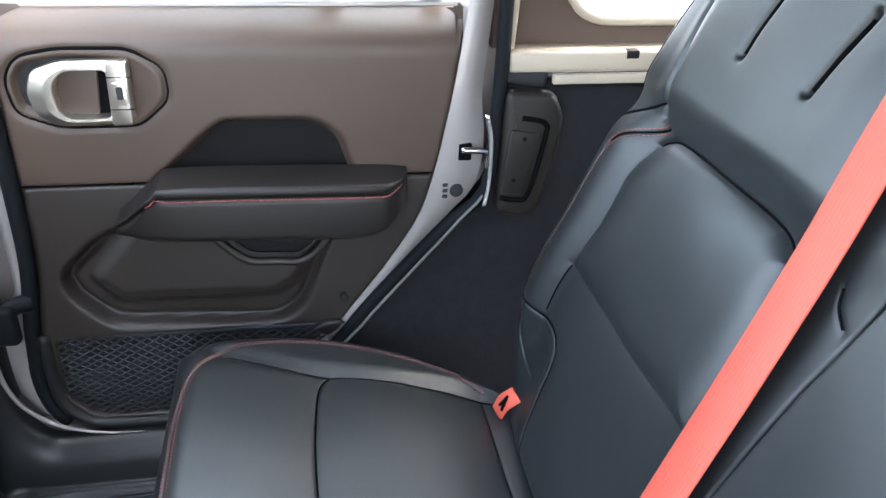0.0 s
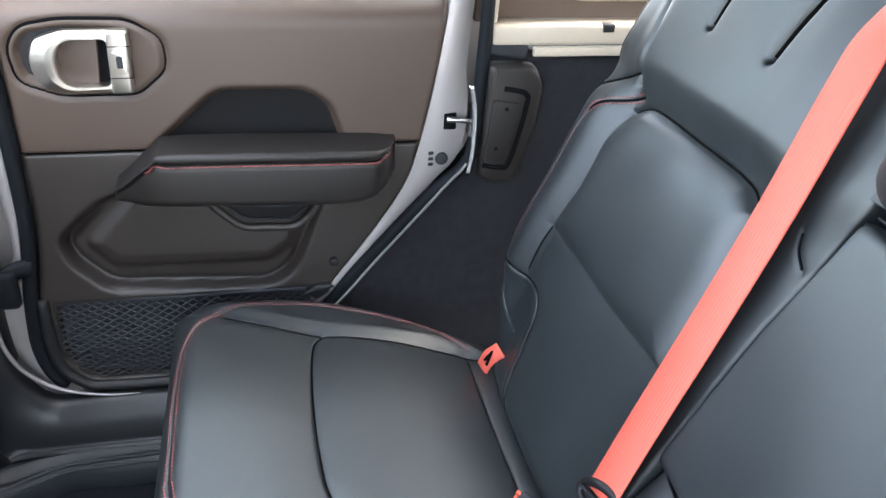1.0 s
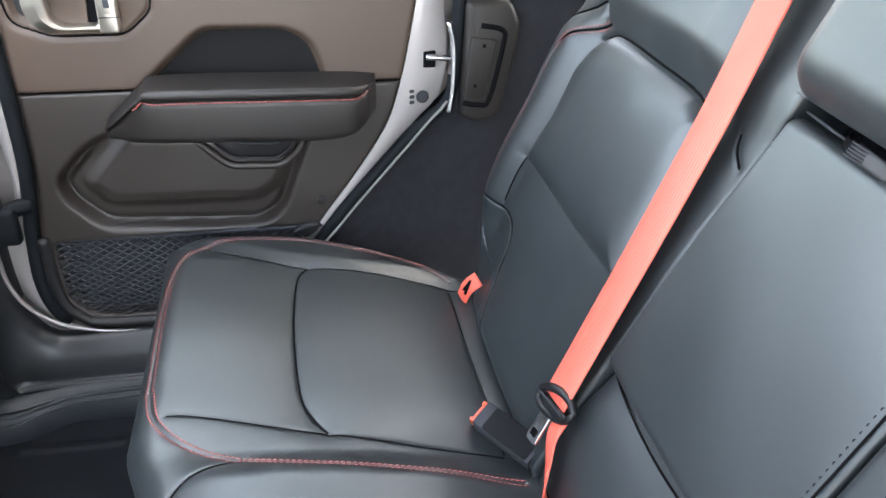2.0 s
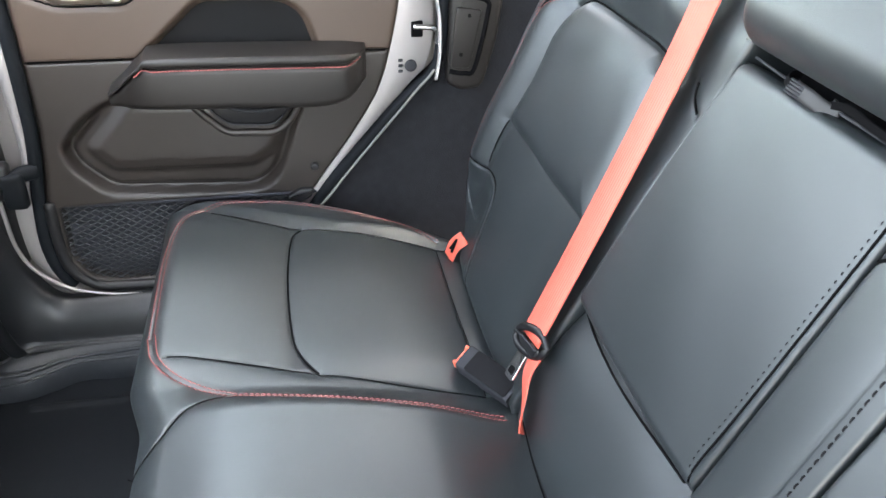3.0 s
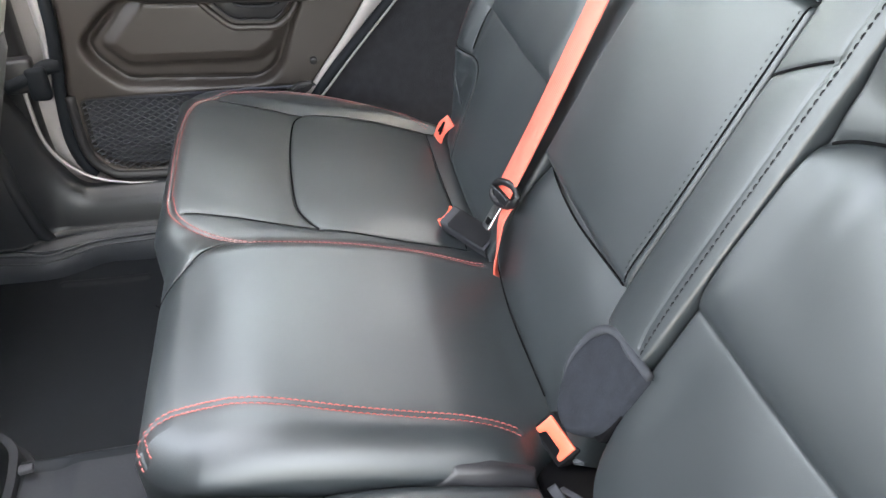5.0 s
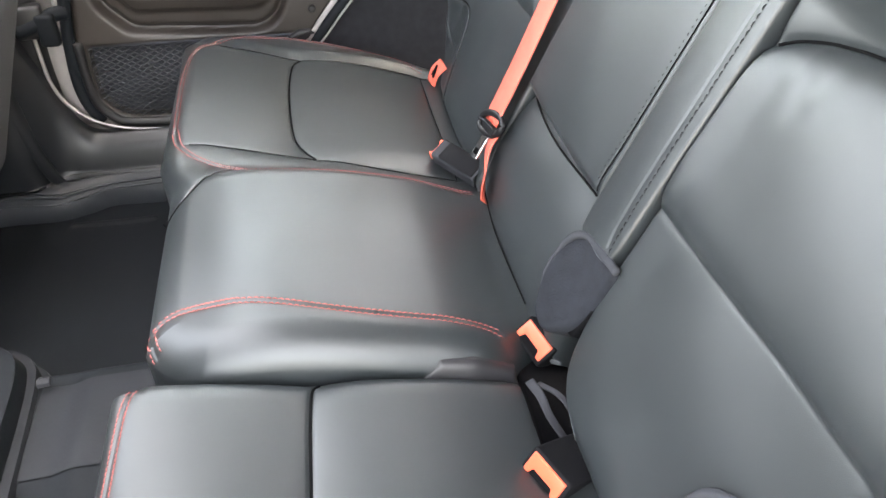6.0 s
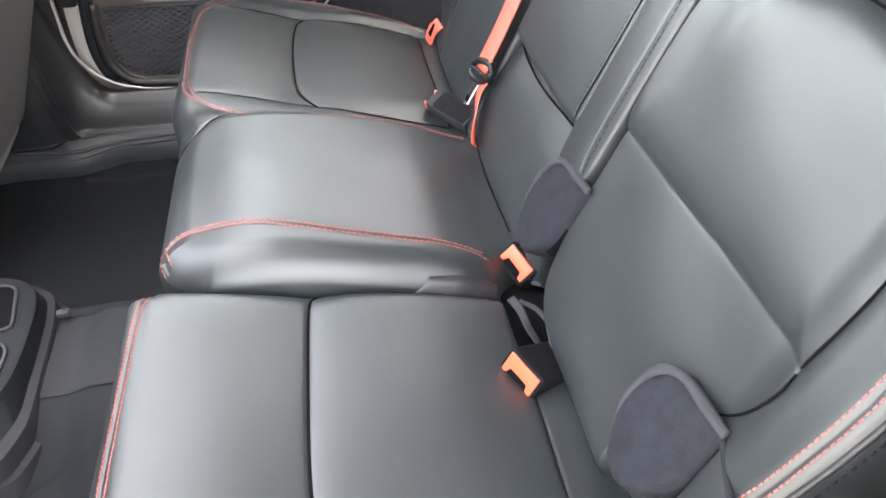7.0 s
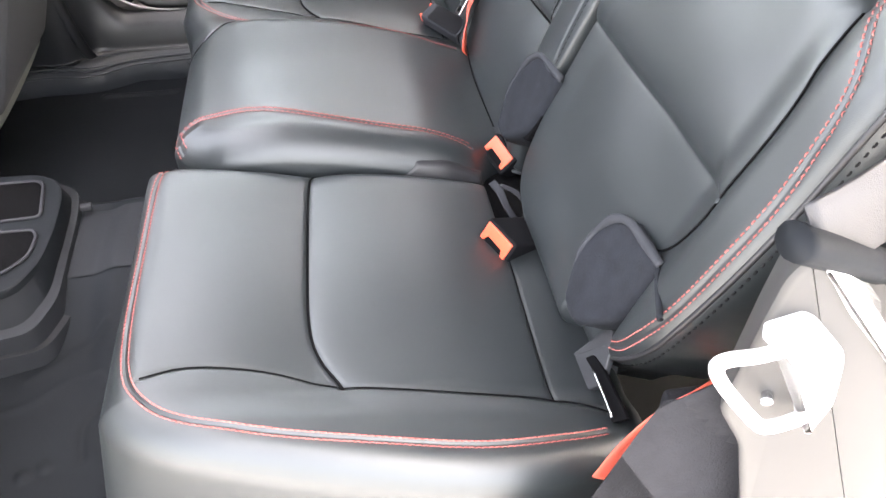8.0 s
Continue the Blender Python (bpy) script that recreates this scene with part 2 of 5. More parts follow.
def stitches(lines, surface, mat, parent, step=0.0062, size=(0.0052, 0.0018, 0.0012), label=""):
    """Thread stitches along lines on a surface(a, b) -> points; one mesh of many small rounded bars."""
    verts, faces = [], []
    for line in lines:
        q, h = even(line, step)
        p0 = np.stack(surface(q[:, 0], q[:, 1]), -1)
        e = 0.0008
        pa = np.stack(surface(q[:, 0] + h[:, 0] * e, q[:, 1] + h[:, 1] * e), -1)
        pb = np.stack(surface(q[:, 0] - h[:, 1] * e, q[:, 1] + h[:, 0] * e), -1)
        t = pa - p0
        t /= np.linalg.norm(t, axis=1, keepdims=True)
        s = pb - p0
        nrm = np.cross(s, t)
        nrm /= np.linalg.norm(nrm, axis=1, keepdims=True)
        side = np.cross(nrm, t)
        for c, u, v, w in zip(p0, t, side, nrm):
            base = len(verts)
            L, B, H = size[0] / 2, size[1] / 2, size[2]
            for k, lift in ((-1, -0.3), (-0.55, 0.7), (0, 1.0), (0.55, 0.7), (1, -0.3)):
                o = c + u * L * k
                verts.extend([o - v * B + w * H * (lift - 0.6), o + w * H * lift, o + v * B + w * H * (lift - 0.6)])
            for k in range(4):
                f = base + 3 * k
                faces.extend([[f, f + 1, f + 4, f + 3], [f + 1, f + 2, f + 5, f + 4]])
    return part("stitching", mesh(verts, faces), mat, parent, label, kind="stuff")


def seams(lines, surface, parent, r=0.0018, lift=0.0009):
    """The dark thread lines at the bottom of sewn seams."""
    for line in lines:
        q, g = even(line, 0.005)
        e = 0.0008
        p = np.stack(surface(q[:, 0], q[:, 1]), -1)
        t = np.stack(surface(q[:, 0] + g[:, 0] * e, q[:, 1] + g[:, 1] * e), -1) - p
        s = np.stack(surface(q[:, 0] - g[:, 1] * e, q[:, 1] + g[:, 0] * e), -1) - p
        up = np.cross(s, t)
        up /= np.linalg.norm(up, axis=1, keepdims=True)
        part("seam", tube(p + up * lift, r, 6), SEAM, parent)


def offset(line, d):
    p = np.array(line, float)
    t = np.gradient(p, axis=0)
    t /= np.linalg.norm(t, axis=1, keepdims=True)
    return p + d * np.stack([-t[:, 1], t[:, 0]], 1)


def tube(points, radius, sides=10, flat=1.0):
    """A round bar along points in the world, closed at both ends."""
    p = np.array(points, float)
    t = np.gradient(p, axis=0)
    t /= np.linalg.norm(t, axis=1, keepdims=True)
    up = np.array([0.31, 0.2, 0.93])
    verts, faces = [], []
    rad = np.broadcast_to(radius, len(p))
    for c, u, r in zip(p, t, rad):
        s = np.cross(u, up)
        s /= np.linalg.norm(s)
        w = np.cross(s, u)
        for k in range(sides):
            g = 2 * math.pi * k / sides
            verts.append(c + r * (math.cos(g) * s + flat * math.sin(g) * w))
    for i in range(len(p) - 1):
        for k in range(sides):
            k2 = (k + 1) % sides
            faces.append([i * sides + k, i * sides + k2, (i + 1) * sides + k2, (i + 1) * sides + k])
    faces.append([*range(sides)][::-1])
    faces.append([(len(p) - 1) * sides + k for k in range(sides)])
    return mesh(verts, faces)


def loft(rings):
    """A solid through closed rings of equally many points."""
    n = len(rings[0])
    verts = [v for ring in rings for v in ring]
    faces = [[i * n + k, i * n + (k + 1) % n, (i + 1) * n + (k + 1) % n, (i + 1) * n + k] for i in range(len(rings) - 1) for k in range(n)]
    return mesh(verts, [*faces, [*range(n)][::-1], [(len(rings) - 1) * n + k for k in range(n)]], 40)


def prism(outline, place, h0, h1, bevel=0.003, steps=3):
    """A plate with an outline (a, b), from height h0 to h1, its front edge rounded."""
    p = np.array(outline, float)
    area = np.sum(p[:, 0] * np.roll(p[:, 1], -1) - p[:, 1] * np.roll(p[:, 0], -1))
    if area < 0:
        p = p[::-1]
    nxt, prv = np.roll(p, -1, 0), np.roll(p, 1, 0)
    t1 = (p - prv) / np.maximum(np.linalg.norm(p - prv, axis=1, keepdims=True), 1e-9)
    t2 = (nxt - p) / np.maximum(np.linalg.norm(nxt - p, axis=1, keepdims=True), 1e-9)
    nn = np.stack([-(t1 + t2)[:, 1], (t1 + t2)[:, 0]], 1)
    nn /= np.maximum(np.sum(nn * np.stack([-t1[:, 1], t1[:, 0]], 1), axis=1, keepdims=True), 0.35)
    rings = [(p, h0)]
    sign = 1 if h1 > h0 else -1
    for k in range(steps + 1):
        g = math.pi / 2 * k / steps
        rings.append((p + nn * bevel * (1 - math.cos(g)), h1 - sign * bevel * (1 - math.sin(g))))
    verts, faces, n = [], [], len(p)
    for pts, h in rings:
        verts.extend(np.stack(place(pts[:, 0], pts[:, 1], np.full(n, h)), -1))
    for i in range(len(rings) - 1):
        for k in range(n):
            k2 = (k + 1) % n
            faces.append([i * n + k, i * n + k2, (i + 1) * n + k2, (i + 1) * n + k])
    faces.append([(len(rings) - 1) * n + k for k in range(n)])
    faces.append([*range(n)][::-1])
    return mesh(verts, faces, 35)


def rounded(points, r, n=5):
    """A closed outline with rounded corners."""
    p = [Vector(q) for q in points]
    out = []
    for i, c in enumerate(p):
        a, b = p[i - 1], p[(i + 1) % len(p)]
        ra = min(r, (a - c).length * 0.45, (b - c).length * 0.45)
        s, e = c + (a - c).normalized() * ra, c + (b - c).normalized() * ra
        for k in range(n + 1):
            t = k / n
            out.append(tuple((1 - t) ** 2 * s + 2 * t * (1 - t) * c + t * t * e))
    return out


def box(center, size, turn=(0, 0, 0), bevel=0.004, seg=3):
    bm = bmesh.new()
    bmesh.ops.create_cube(bm, size=1)
    bmesh.ops.scale(bm, vec=size, verts=bm.verts)
    if bevel:
        bmesh.ops.bevel(bm, geom=bm.edges[:], offset=bevel, segments=seg, affect="EDGES", profile=0.5)
    bmesh.ops.transform(bm, matrix=pose(*center, *turn), verts=bm.verts)
    return bm


def strip(points, across, width, thick, uv=False):
    """A band of cloth along points; across: unit direction of its width at each point."""
    p = np.array(points, float)
    x = np.array(across, float)
    x = np.broadcast_to(x, p.shape)
    x = x / np.linalg.norm(x, axis=1, keepdims=True)
    t = np.gradient(p, axis=0)
    nrm = np.cross(t, x)
    nrm /= np.linalg.norm(nrm, axis=1, keepdims=True)
    prof = [(-.5, 0), (-.46, .5), (-.25, .55), (0, .6), (.25, .55), (.46, .5), (.5, 0), (.46, -.5), (0, -.5), (-.46, -.5)]
    verts, faces, n = [], [], len(prof)
    for c, a, w in zip(p, x, nrm):
        for u, v in prof:
            verts.append(c + a * width * u + w * thick * v)
    for i in range(len(p) - 1):
        for k in range(n):
            k2 = (k + 1) % n
            faces.append([i * n + k, i * n + k2, (i + 1) * n + k2, (i + 1) * n + k])
    faces.append([*range(n)][::-1])
    faces.append([(len(p) - 1) * n + k for k in range(n)])
    me = mesh(verts, faces)
    if uv:
        layer = me.uv_layers.new(name="UVMap")
        along = np.r_[0, np.cumsum(np.linalg.norm(np.diff(p, axis=0), axis=1))]
        for lp in me.loops:
            i, k = divmod(lp.vertex_index, n)
            layer.data[lp.index].uv = (prof[k][0], along[i])
    return me


# ---- planes that the seat and the doors are drawn on ----
def back_at(y, s, h):
    """Seat back: y across the car, s up the reclined back from the cushion, h out of it."""
    return 0.21 + 0.41 * s - 0.912 * h, y + 0 * h, 0.36 + 0.912 * s + 0.41 * h


def seat_at(y, x, h):
    """Cushion: sinks towards the back."""
    return x + 0.168 * h, y + 0 * h, 0.40 - 0.17 * x + 0.986 * h


def door_at(x, z, h):
    """Inner side of the far door; h towards the cabin."""
    return x + 0 * h, 0.725 - h, z + 0 * h

# ---- rear bench ----
bench = thing("rear_seat", (0.05, 0.2, 0.1), "black leather rear bench section with red stitching and folded armrest", "car seat", "rear seats")
single = thing("rear_seat", (0.05, -0.4, 0.1), "black leather single rear seat with red double stitching", "car seat", "rear seats")

# shared outlines of the two outer backs, in distance from the middle of the car
INSERT = [(0.226, 0.240), (0.378, 0.236), (0.546, 0.237), (0.540, 0.300), (0.544, 0.371), (0.530, 0.418), (0.500, 0.436), (0.390, 0.442), (0.276, 0.441), (0.246, 0.423), (0.234, 0.330)]
FOLD = curve([(0.226, 0.243), (0.300, 0.238), (0.430, 0.235), (0.552, 0.236)], 16)
CREST = curve([(0.236, 0.395), (0.246, 0.424), (0.280, 0.442), (0.390, 0.444), (0.485, 0.443), (0.515, 0.434), (0.530, 0.422)], 24)
NEAR_CREST = curve([(0.229, 0.401), (0.241, 0.411), (0.262, 0.421), (0.290, 0.429), (0.320, 0.435), (0.390, 0.443), (0.500, 0.438), (0.535, 0.432), (0.556, 0.408)], 24)
LOWER = curve([(0.564, 0.239), (0.566, 0.220), (0.555, 0.190), (0.534, 0.162), (0.510, 0.150)], 14)
FAR_LOWER = curve([(0.546, 0.238), (0.547, 0.200), (0.544, 0.162)], 8)
FAR_SIDE = curve([(0.545, 0.240), (0.538, 0.300), (0.543, 0.380), (0.528, 0.424)], 14)
NEAR_FLANK = curve([(0.564, 0.240), (0.568, 0.279), (0.568, 0.325), (0.563, 0.365), (0.557, 0.404)], 14)
TOPSTITCH = curve([(0.530, 0.060), (0.560, 0.085), (0.590, 0.150), (0.602, 0.230), (0.602, 0.310), (0.590, 0.375), (0.545, 0.432)], 50)
FAR_EDGING = curve([(0.505, 0.086), (0.544, 0.090), (0.578, 0.114), (0.596, 0.154), (0.602, 0.222), (0.603, 0.285), (0.603, 0.345), (0.597, 0.385), (0.578, 0.412), (0.521, 0.447)], 60)
NEAR_EDGING = TOPSTITCH + np.array([0.013, -0.004])
NEAR_INSERT = [(0.17, 0.242), (0.223, 0.236), (0.260, 0.235), (0.378, 0.238), (0.452, 0.240), (0.562, 0.241), (0.568, 0.300), (0.567, 0.360), (0.555, 0.408), (0.500, 0.436), (0.390, 0.442), (0.320, 0.434), (0.276, 0.426), (0.240, 0.411), (0.17, 0.388)]
NEAR_FOLD = curve([(0.17, 0.242), (0.223, 0.236), (0.260, 0.235), (0.303, 0.236), (0.378, 0.238), (0.452, 0.240), (0.517, 0.242), (0.562, 0.241)], 20)
HORN = curve([(0.622, 0.425), (0.590, 0.446), (0.550, 0.468)], 12)
SHOULDER = curve([(0.543, 0.455), (0.552, 0.520), (0.562, 0.600), (0.555, 0.690)], 16)
RIM_SEAM = curve([(0.620, 0.432), (0.622, 0.490), (0.616, 0.540), (0.606, 0.600), (0.590, 0.660)], 16)
SLIT_1 = curve([(0.449, 0.555), (0.447, 0.588), (0.434, 0.652)], 10)
SLIT_2 = curve([(0.327, 0.553), (0.322, 0.590), (0.311, 0.632)], 10)
EDGE = soft_table([(-0.02, 0.52), (0.03, 0.545), (0.07, 0.583), (0.12, 0.612), (0.2, 0.630), (0.3, 0.636), (0.42, 0.640), (0.5, 0.640), (0.6, 0.628), (0.68, 0.585), (0.72, 0.53)])


def outer_back(m, s, insert, fold, edging, lower, flank, crest):
    h = 0.018 * ease(m, 0.53, 0.585) * ease(s, 0.03, 0.16) * (1 - ease(s, 0.40, 0.47))
    d = inside(m, s, insert)
    h = h + 0.0100 * (1 - np.exp(-np.maximum(d, 0) / 0.014)) - 0.0012 * np.exp(np.minimum(d, 0) / 0.030)
    h = h + groove(m, s, fold, 0.0003, 0.0020, 0.0008, 0.008) + groove(m, s, flank, 0.0005, 0.003, 0.0008, 0.010)
    h = h + groove(m, s, crest, 0.0030, 0.003, 0.0075, 0.018)
    # the upper part swells out over the insert
    h = h + 0.021 * ease(s, 0.440, 0.494) * (0.55 + 0.45 * ease(m, 0.585, 0.535)) * (0.25 + 0.75 * ease(m, 0.20, 0.29))
    h = h + 0.003 * ease(s, 0.235, 0.13) * np.sin(np.clip((m - 0.2) / 0.3, 0, 1) * np.pi) * ease(s, 0.0, 0.06)
    h = h + groove(m, s, edging, 0.0012, 0.002, 0.001, 0.006)
    h = h + groove(m, s, HORN, 0.0015, 0.003, 0.002, 0.008)
    h = h + groove(m, s, SHOULDER, 0.004, 0.006, 0.004, 0.012) + groove(m, s, RIM_SEAM, 0.0015, 0.0025, 0.001, 0.006)
    h = h + groove(m, s, lower, 0.0006, 0.003, 0.0010, 0.010)
    for slit in (SLIT_1, SLIT_2):
        h = h - 0.016 * np.exp(-(away(m, s, slit) / 0.0048) ** 2) - 0.003 * np.exp(-away(m, s, slit) / 0.010)
    # slow unevenness of the stuffing, drawn pleats below the crest
    h = h + 0.0016 * np.sin(m * 31 + s * 17) * np.sin(s * 23 - m * 9)
    return h


FAR_IN_EDGE = table([(0, 0.158), (0.2, 0.155), (0.35, 0.149), (0.5, 0.132), (0.8, 0.130)])
TICK = curve([(0.180, 0.440), (0.172, 0.424), (0.154, 0.411)], 8)
FAR_LOBE = curve([(0.612, 0.146), (0.566, 0.150), (0.541, 0.155), (0.505, 0.157), (0.478, 0.147), (0.464, 0.125), (0.455, 0.087), (0.443, 0.048), (0.425, 0.012)], 30)
FAR_BORDER = soft_table([(-0.02, 0.50), (0.03, 0.525), (0.07, 0.570), (0.12, 0.606), (0.2, 0.626), (0.3, 0.631), (0.40, 0.634), (0.46, 0.640), (0.5, 0.640), (0.6, 0.628), (0.68, 0.585), (0.72, 0.53)])


def far_height(m, s):
    pocket = inside(m, s, [*FAR_LOBE, (0.50, -0.03), (0.64, 0.05)])
    return outer_back(m, s, INSERT, FOLD, FAR_EDGING, FAR_LOWER, FAR_SIDE, CREST) + groove(m, s, FAR_LOBE, 0.0018, 0.0020, 0.0025, 0.010) + groove(m, s, TICK) - 0.007 * ease(pocket, 0.0, 0.03)


part("backrest", pad(back_at, far_height, FAR_IN_EDGE, FAR_BORDER, 0.005, 0.715, (0.006, 0.030, 0.022, 0.04), 0.10), LEATHER, bench)
far_surface = lambda y, s: back_at(y, s, far_height(y, s) + 0.0006 + rim(y, s, FAR_IN_EDGE, FAR_BORDER, 0.005, 0.715, (0.006, 0.030, 0.022, 0.04)))
seams([CREST, HORN, FAR_EDGING[48:]], far_surface, bench, 0.0013)
seams([FAR_LOWER, RIM_SEAM], far_surface, bench, 0.0010, 0.0005)
seams([FAR_LOBE, TICK], far_surface, bench, 0.0013, 0.0004)
# black tubes fill both slits, standing for the shade inside them
seams([SLIT_1, SLIT_2], far_surface, bench, 0.0042, 0.0095)
stitches([offset(FAR_EDGING[46:], 0.0042), offset(FAR_EDGING[46:], -0.0042), FAR_EDGING[16:47]], far_surface, STITCH_RED, bench, size=(0.0046, 0.0012, 0.0009), label="thin faded red top stitching")

NEAR_IN = soft_table([(-0.02, 0.330), (0.012, 0.315), (0.03, 0.262), (0.06, 0.238), (0.12, 0.2285), (0.2, 0.2255), (0.3, 0.2255), (0.72, 0.2255)])
SHIFT = 0.020


def near_height(y, s):
    m = SHIFT - y
    # hollow for the latch guide beside the lower lobe
    hollow = inside(m, s, [(0.470, -0.02), (0.462, 0.090), (0.468, 0.140), (0.490, 0.158), (0.560, 0.160), (0.556, 0.080), (0.560, -0.02)])
    pleat = np.sin((m - 0.25) * 170 + 6 * s) * np.exp(-((m - 0.29) / 0.035) ** 2) * np.exp(-((s - 0.400) / 0.030) ** 2)
    gather = np.sin((m - 0.23) * 190 - 40 * (s - 0.26)) * np.exp(-((m - 0.235) / 0.022) ** 2) * np.exp(-((s - 0.262) / 0.022) ** 2)
    return outer_back(m, s, NEAR_INSERT, NEAR_FOLD, NEAR_EDGING, LOWER, NEAR_FLANK, NEAR_CREST) - 0.024 * ease(hollow, 0.0, 0.012) + 0.0007 * pleat + 0.0009 * gather + 0.0025 * ease(m, 0.275, 0.224) * ease(s, 0.08, 0.16)


near_lo = lambda s: SHIFT - EDGE(s)
near_hi = lambda s: SHIFT - NEAR_IN(s)
near_r = (0.030, 0.005, 0.022, 0.04)
part("backrest", pad(back_at, near_height, near_lo, near_hi, 0.005, 0.715, near_r, 0.10), LEATHER, single)
near_surface = lambda y, s: back_at(y, s, near_height(y, s) + 0.0006 + rim(y, s, near_lo, near_hi, 0.005, 0.715, near_r))
mirror = lambda line: np.stack([SHIFT - np.array(line)[:, 0], np.array(line)[:, 1]], 1)
seams([mirror(q) for q in (NEAR_CREST, HORN)], near_surface, single, 0.0013)
seams([mirror(q) for q in (LOWER, NEAR_FLANK, RIM_SEAM)], near_surface, single, 0.0010, 0.0006)
stitches([mirror(offset(NEAR_EDGING, 0.0036)), mirror(offset(NEAR_EDGING, -0.0036))], near_surface, STITCH_RED, single, label="red double top stitching", step=0.0060, size=(0.0042, 0.0014, 0.0010))
NEAR_PIPE = np.stack([SHIFT - EDGE(np.linspace(0.04, 0.46, 40)) + 0.006, np.linspace(0.04, 0.46, 40)], 1)
part("piping", tube(np.stack(near_surface(NEAR_PIPE[:, 0], NEAR_PIPE[:, 1]), -1), 0.0026, 8), LEATHER_SIDE, single, "black edge piping")
stitches([offset(NEAR_PIPE, 0.004)], near_surface, STITCH_BLACK, single, step=0.008, label="black edge stitching")


# middle of the bench: lower block, armrest, side strip, headrest
def middle_height(y, s):
    h = -0.012 + 0.016 * np.sin(np.clip(s / 0.175, 0, 1) * np.pi) * (s < 0.175) + 0 * y
    return h + 0.0010 * np.sin(y * 40) * np.sin(s * 30)


part("middle_back", pad(back_at, middle_height, lambda s: -0.178 + 0 * s, lambda s: 0.156 + 0 * s, 0.005, 0.186, (0.02, 0.012, 0.008, 0.012), 0.10), LEATHER, bench)
# near-black sheet in place of the shade in the armrest gap
part("recess", prism([(-0.19, 0.17), (0.157, 0.17), (0.157, 0.72), (-0.19, 0.72)], back_at, -0.10, -0.058, 0.002), SEAM, bench, "near-black sheet painting the shade behind the armrest")

arm_lo, arm_hi = table([(0, -0.1185), (1, -0.1185)]), table([(0, 0.152), (0.2, 0.152), (0.35, 0.145), (0.5, 0.126), (1, 0.1)])


arm_r = (0.005, 0.006, 0.014, 0.012)


ARM_SEAM = curve([(-0.1115, 0.186), (-0.1085, 0.205), (-0.110, 0.25), (-0.111, 0.34), (-0.112, 0.476)], 16)


def arm_height(y, s):
    h = 0.006 + 0.005 * np.sin(np.clip((y + 0.11) / 0.26, 0, 1) * np.pi)
    return h + groove(y, s, ARM_SEAM, 0.0008, 0.0012, 0.0008, 0.005) + 0.0008 * np.sin(y * 37 + 1) * np.sin(s * 29)


arm = part("armrest", pad(back_at, arm_height, arm_lo, arm_hi, 0.181, 0.478, arm_r, 0.055), LEATHER, bench, "folded-up leather centre armrest")
arm_surface = lambda y, s: back_at(y, s, arm_height(y, s) + 0.0005 + rim(y, s, arm_lo, arm_hi, 0.181, 0.478, arm_r))
seams([ARM_SEAM], arm_surface, arm, 0.0012, 0.0001)
stitches([curve([(-0.1055, 0.196), (-0.103, 0.215), (-0.105, 0.26), (-0.106, 0.34), (-0.107, 0.466)], 16)], arm_surface, STITCH_BLACK, arm, step=0.0072, size=(0.0028, 0.0010, 0.0007), label="black stitching")
part("piping", tube([back_at(y, s, h) for y, s, h in curve([(0.148, 0.30, -0.010), (0.150, 0.20, -0.010), (0.135, 0.176, -0.008), (0.03, 0.170, -0.003), (-0.10, 0.178, -0.006)], 40)], 0.0013, 8), SEAM, bench)
part("piping", tube([back_at(y, s, h) for y, s, h in curve([(0.128, 0.484, -0.006), (0.06, 0.482, -0.002), (-0.03, 0.481, 0.0), (-0.106, 0.479, -0.006)], 24)], 0.0013, 8), BUCKLE_GREY, arm, "pale edge piping")

strip_lo = lambda s: np.interp(s, [0.14, 0.155, 0.18, 1], [-0.194, -0.2005, -0.2030, -0.2030])
strip_hi = lambda s: np.interp(s, [0.14, 0.155, 0.18, 1], [-0.134, -0.125, -0.1215, -0.1205])


STRIP_SEAM = curve([(-0.122, 0.414), (-0.153, 0.434), (-0.183, 0.453)], 8)
STRIP_EDGE = curve([(-0.190, 0.172), (-0.185, 0.20), (-0.182, 0.30), (-0.181, 0.70)], 16)


def strip_height(y, s):
    h = 0.0095 + 0.005 * np.sin(np.clip((y + 0.214) / 0.094, 0, 1) * np.pi)
    h = h + groove(y, s, STRIP_SEAM, 0.0014, 0.0016, 0.0016, 0.007)
    return h + groove(y, s, STRIP_EDGE, 0.0012, 0.0010, 0.0008, 0.005)


strip_r = (0.0035, 0.010, 0.020, 0.02)
part("side_bolster", pad(back_at, strip_height, strip_lo, strip_hi, 0.142, 0.70, strip_r, 0.06), LEATHER, bench)
strip_surface = lambda y, s: back_at(y, s, strip_height(y, s) + 0.0005 + rim(y, s, strip_lo, strip_hi, 0.142, 0.70, strip_r))
seams([STRIP_SEAM], strip_surface, bench, 0.0012)
stitches([curve([(-0.197, 0.160), (-0.193, 0.20), (-0.190, 0.30), (-0.188, 0.69)], 16)], strip_surface, STITCH_BLACK, bench, step=0.0076, size=(0.0054, 0.0016, 0.0009), label="heavy black stitching")


def headrest_height(y, s):
    h = 0.050 + 0.012 * np.sin(np.clip((y + 0.16) / 0.29, 0, 1) * np.pi)
    return h + groove(y, s, curve([(-0.146, 0.505), (-0.125, 0.515), (-0.107, 0.536), (-0.094, 0.551)], 16), 0.001, 0.002, 0.001, 0.010)


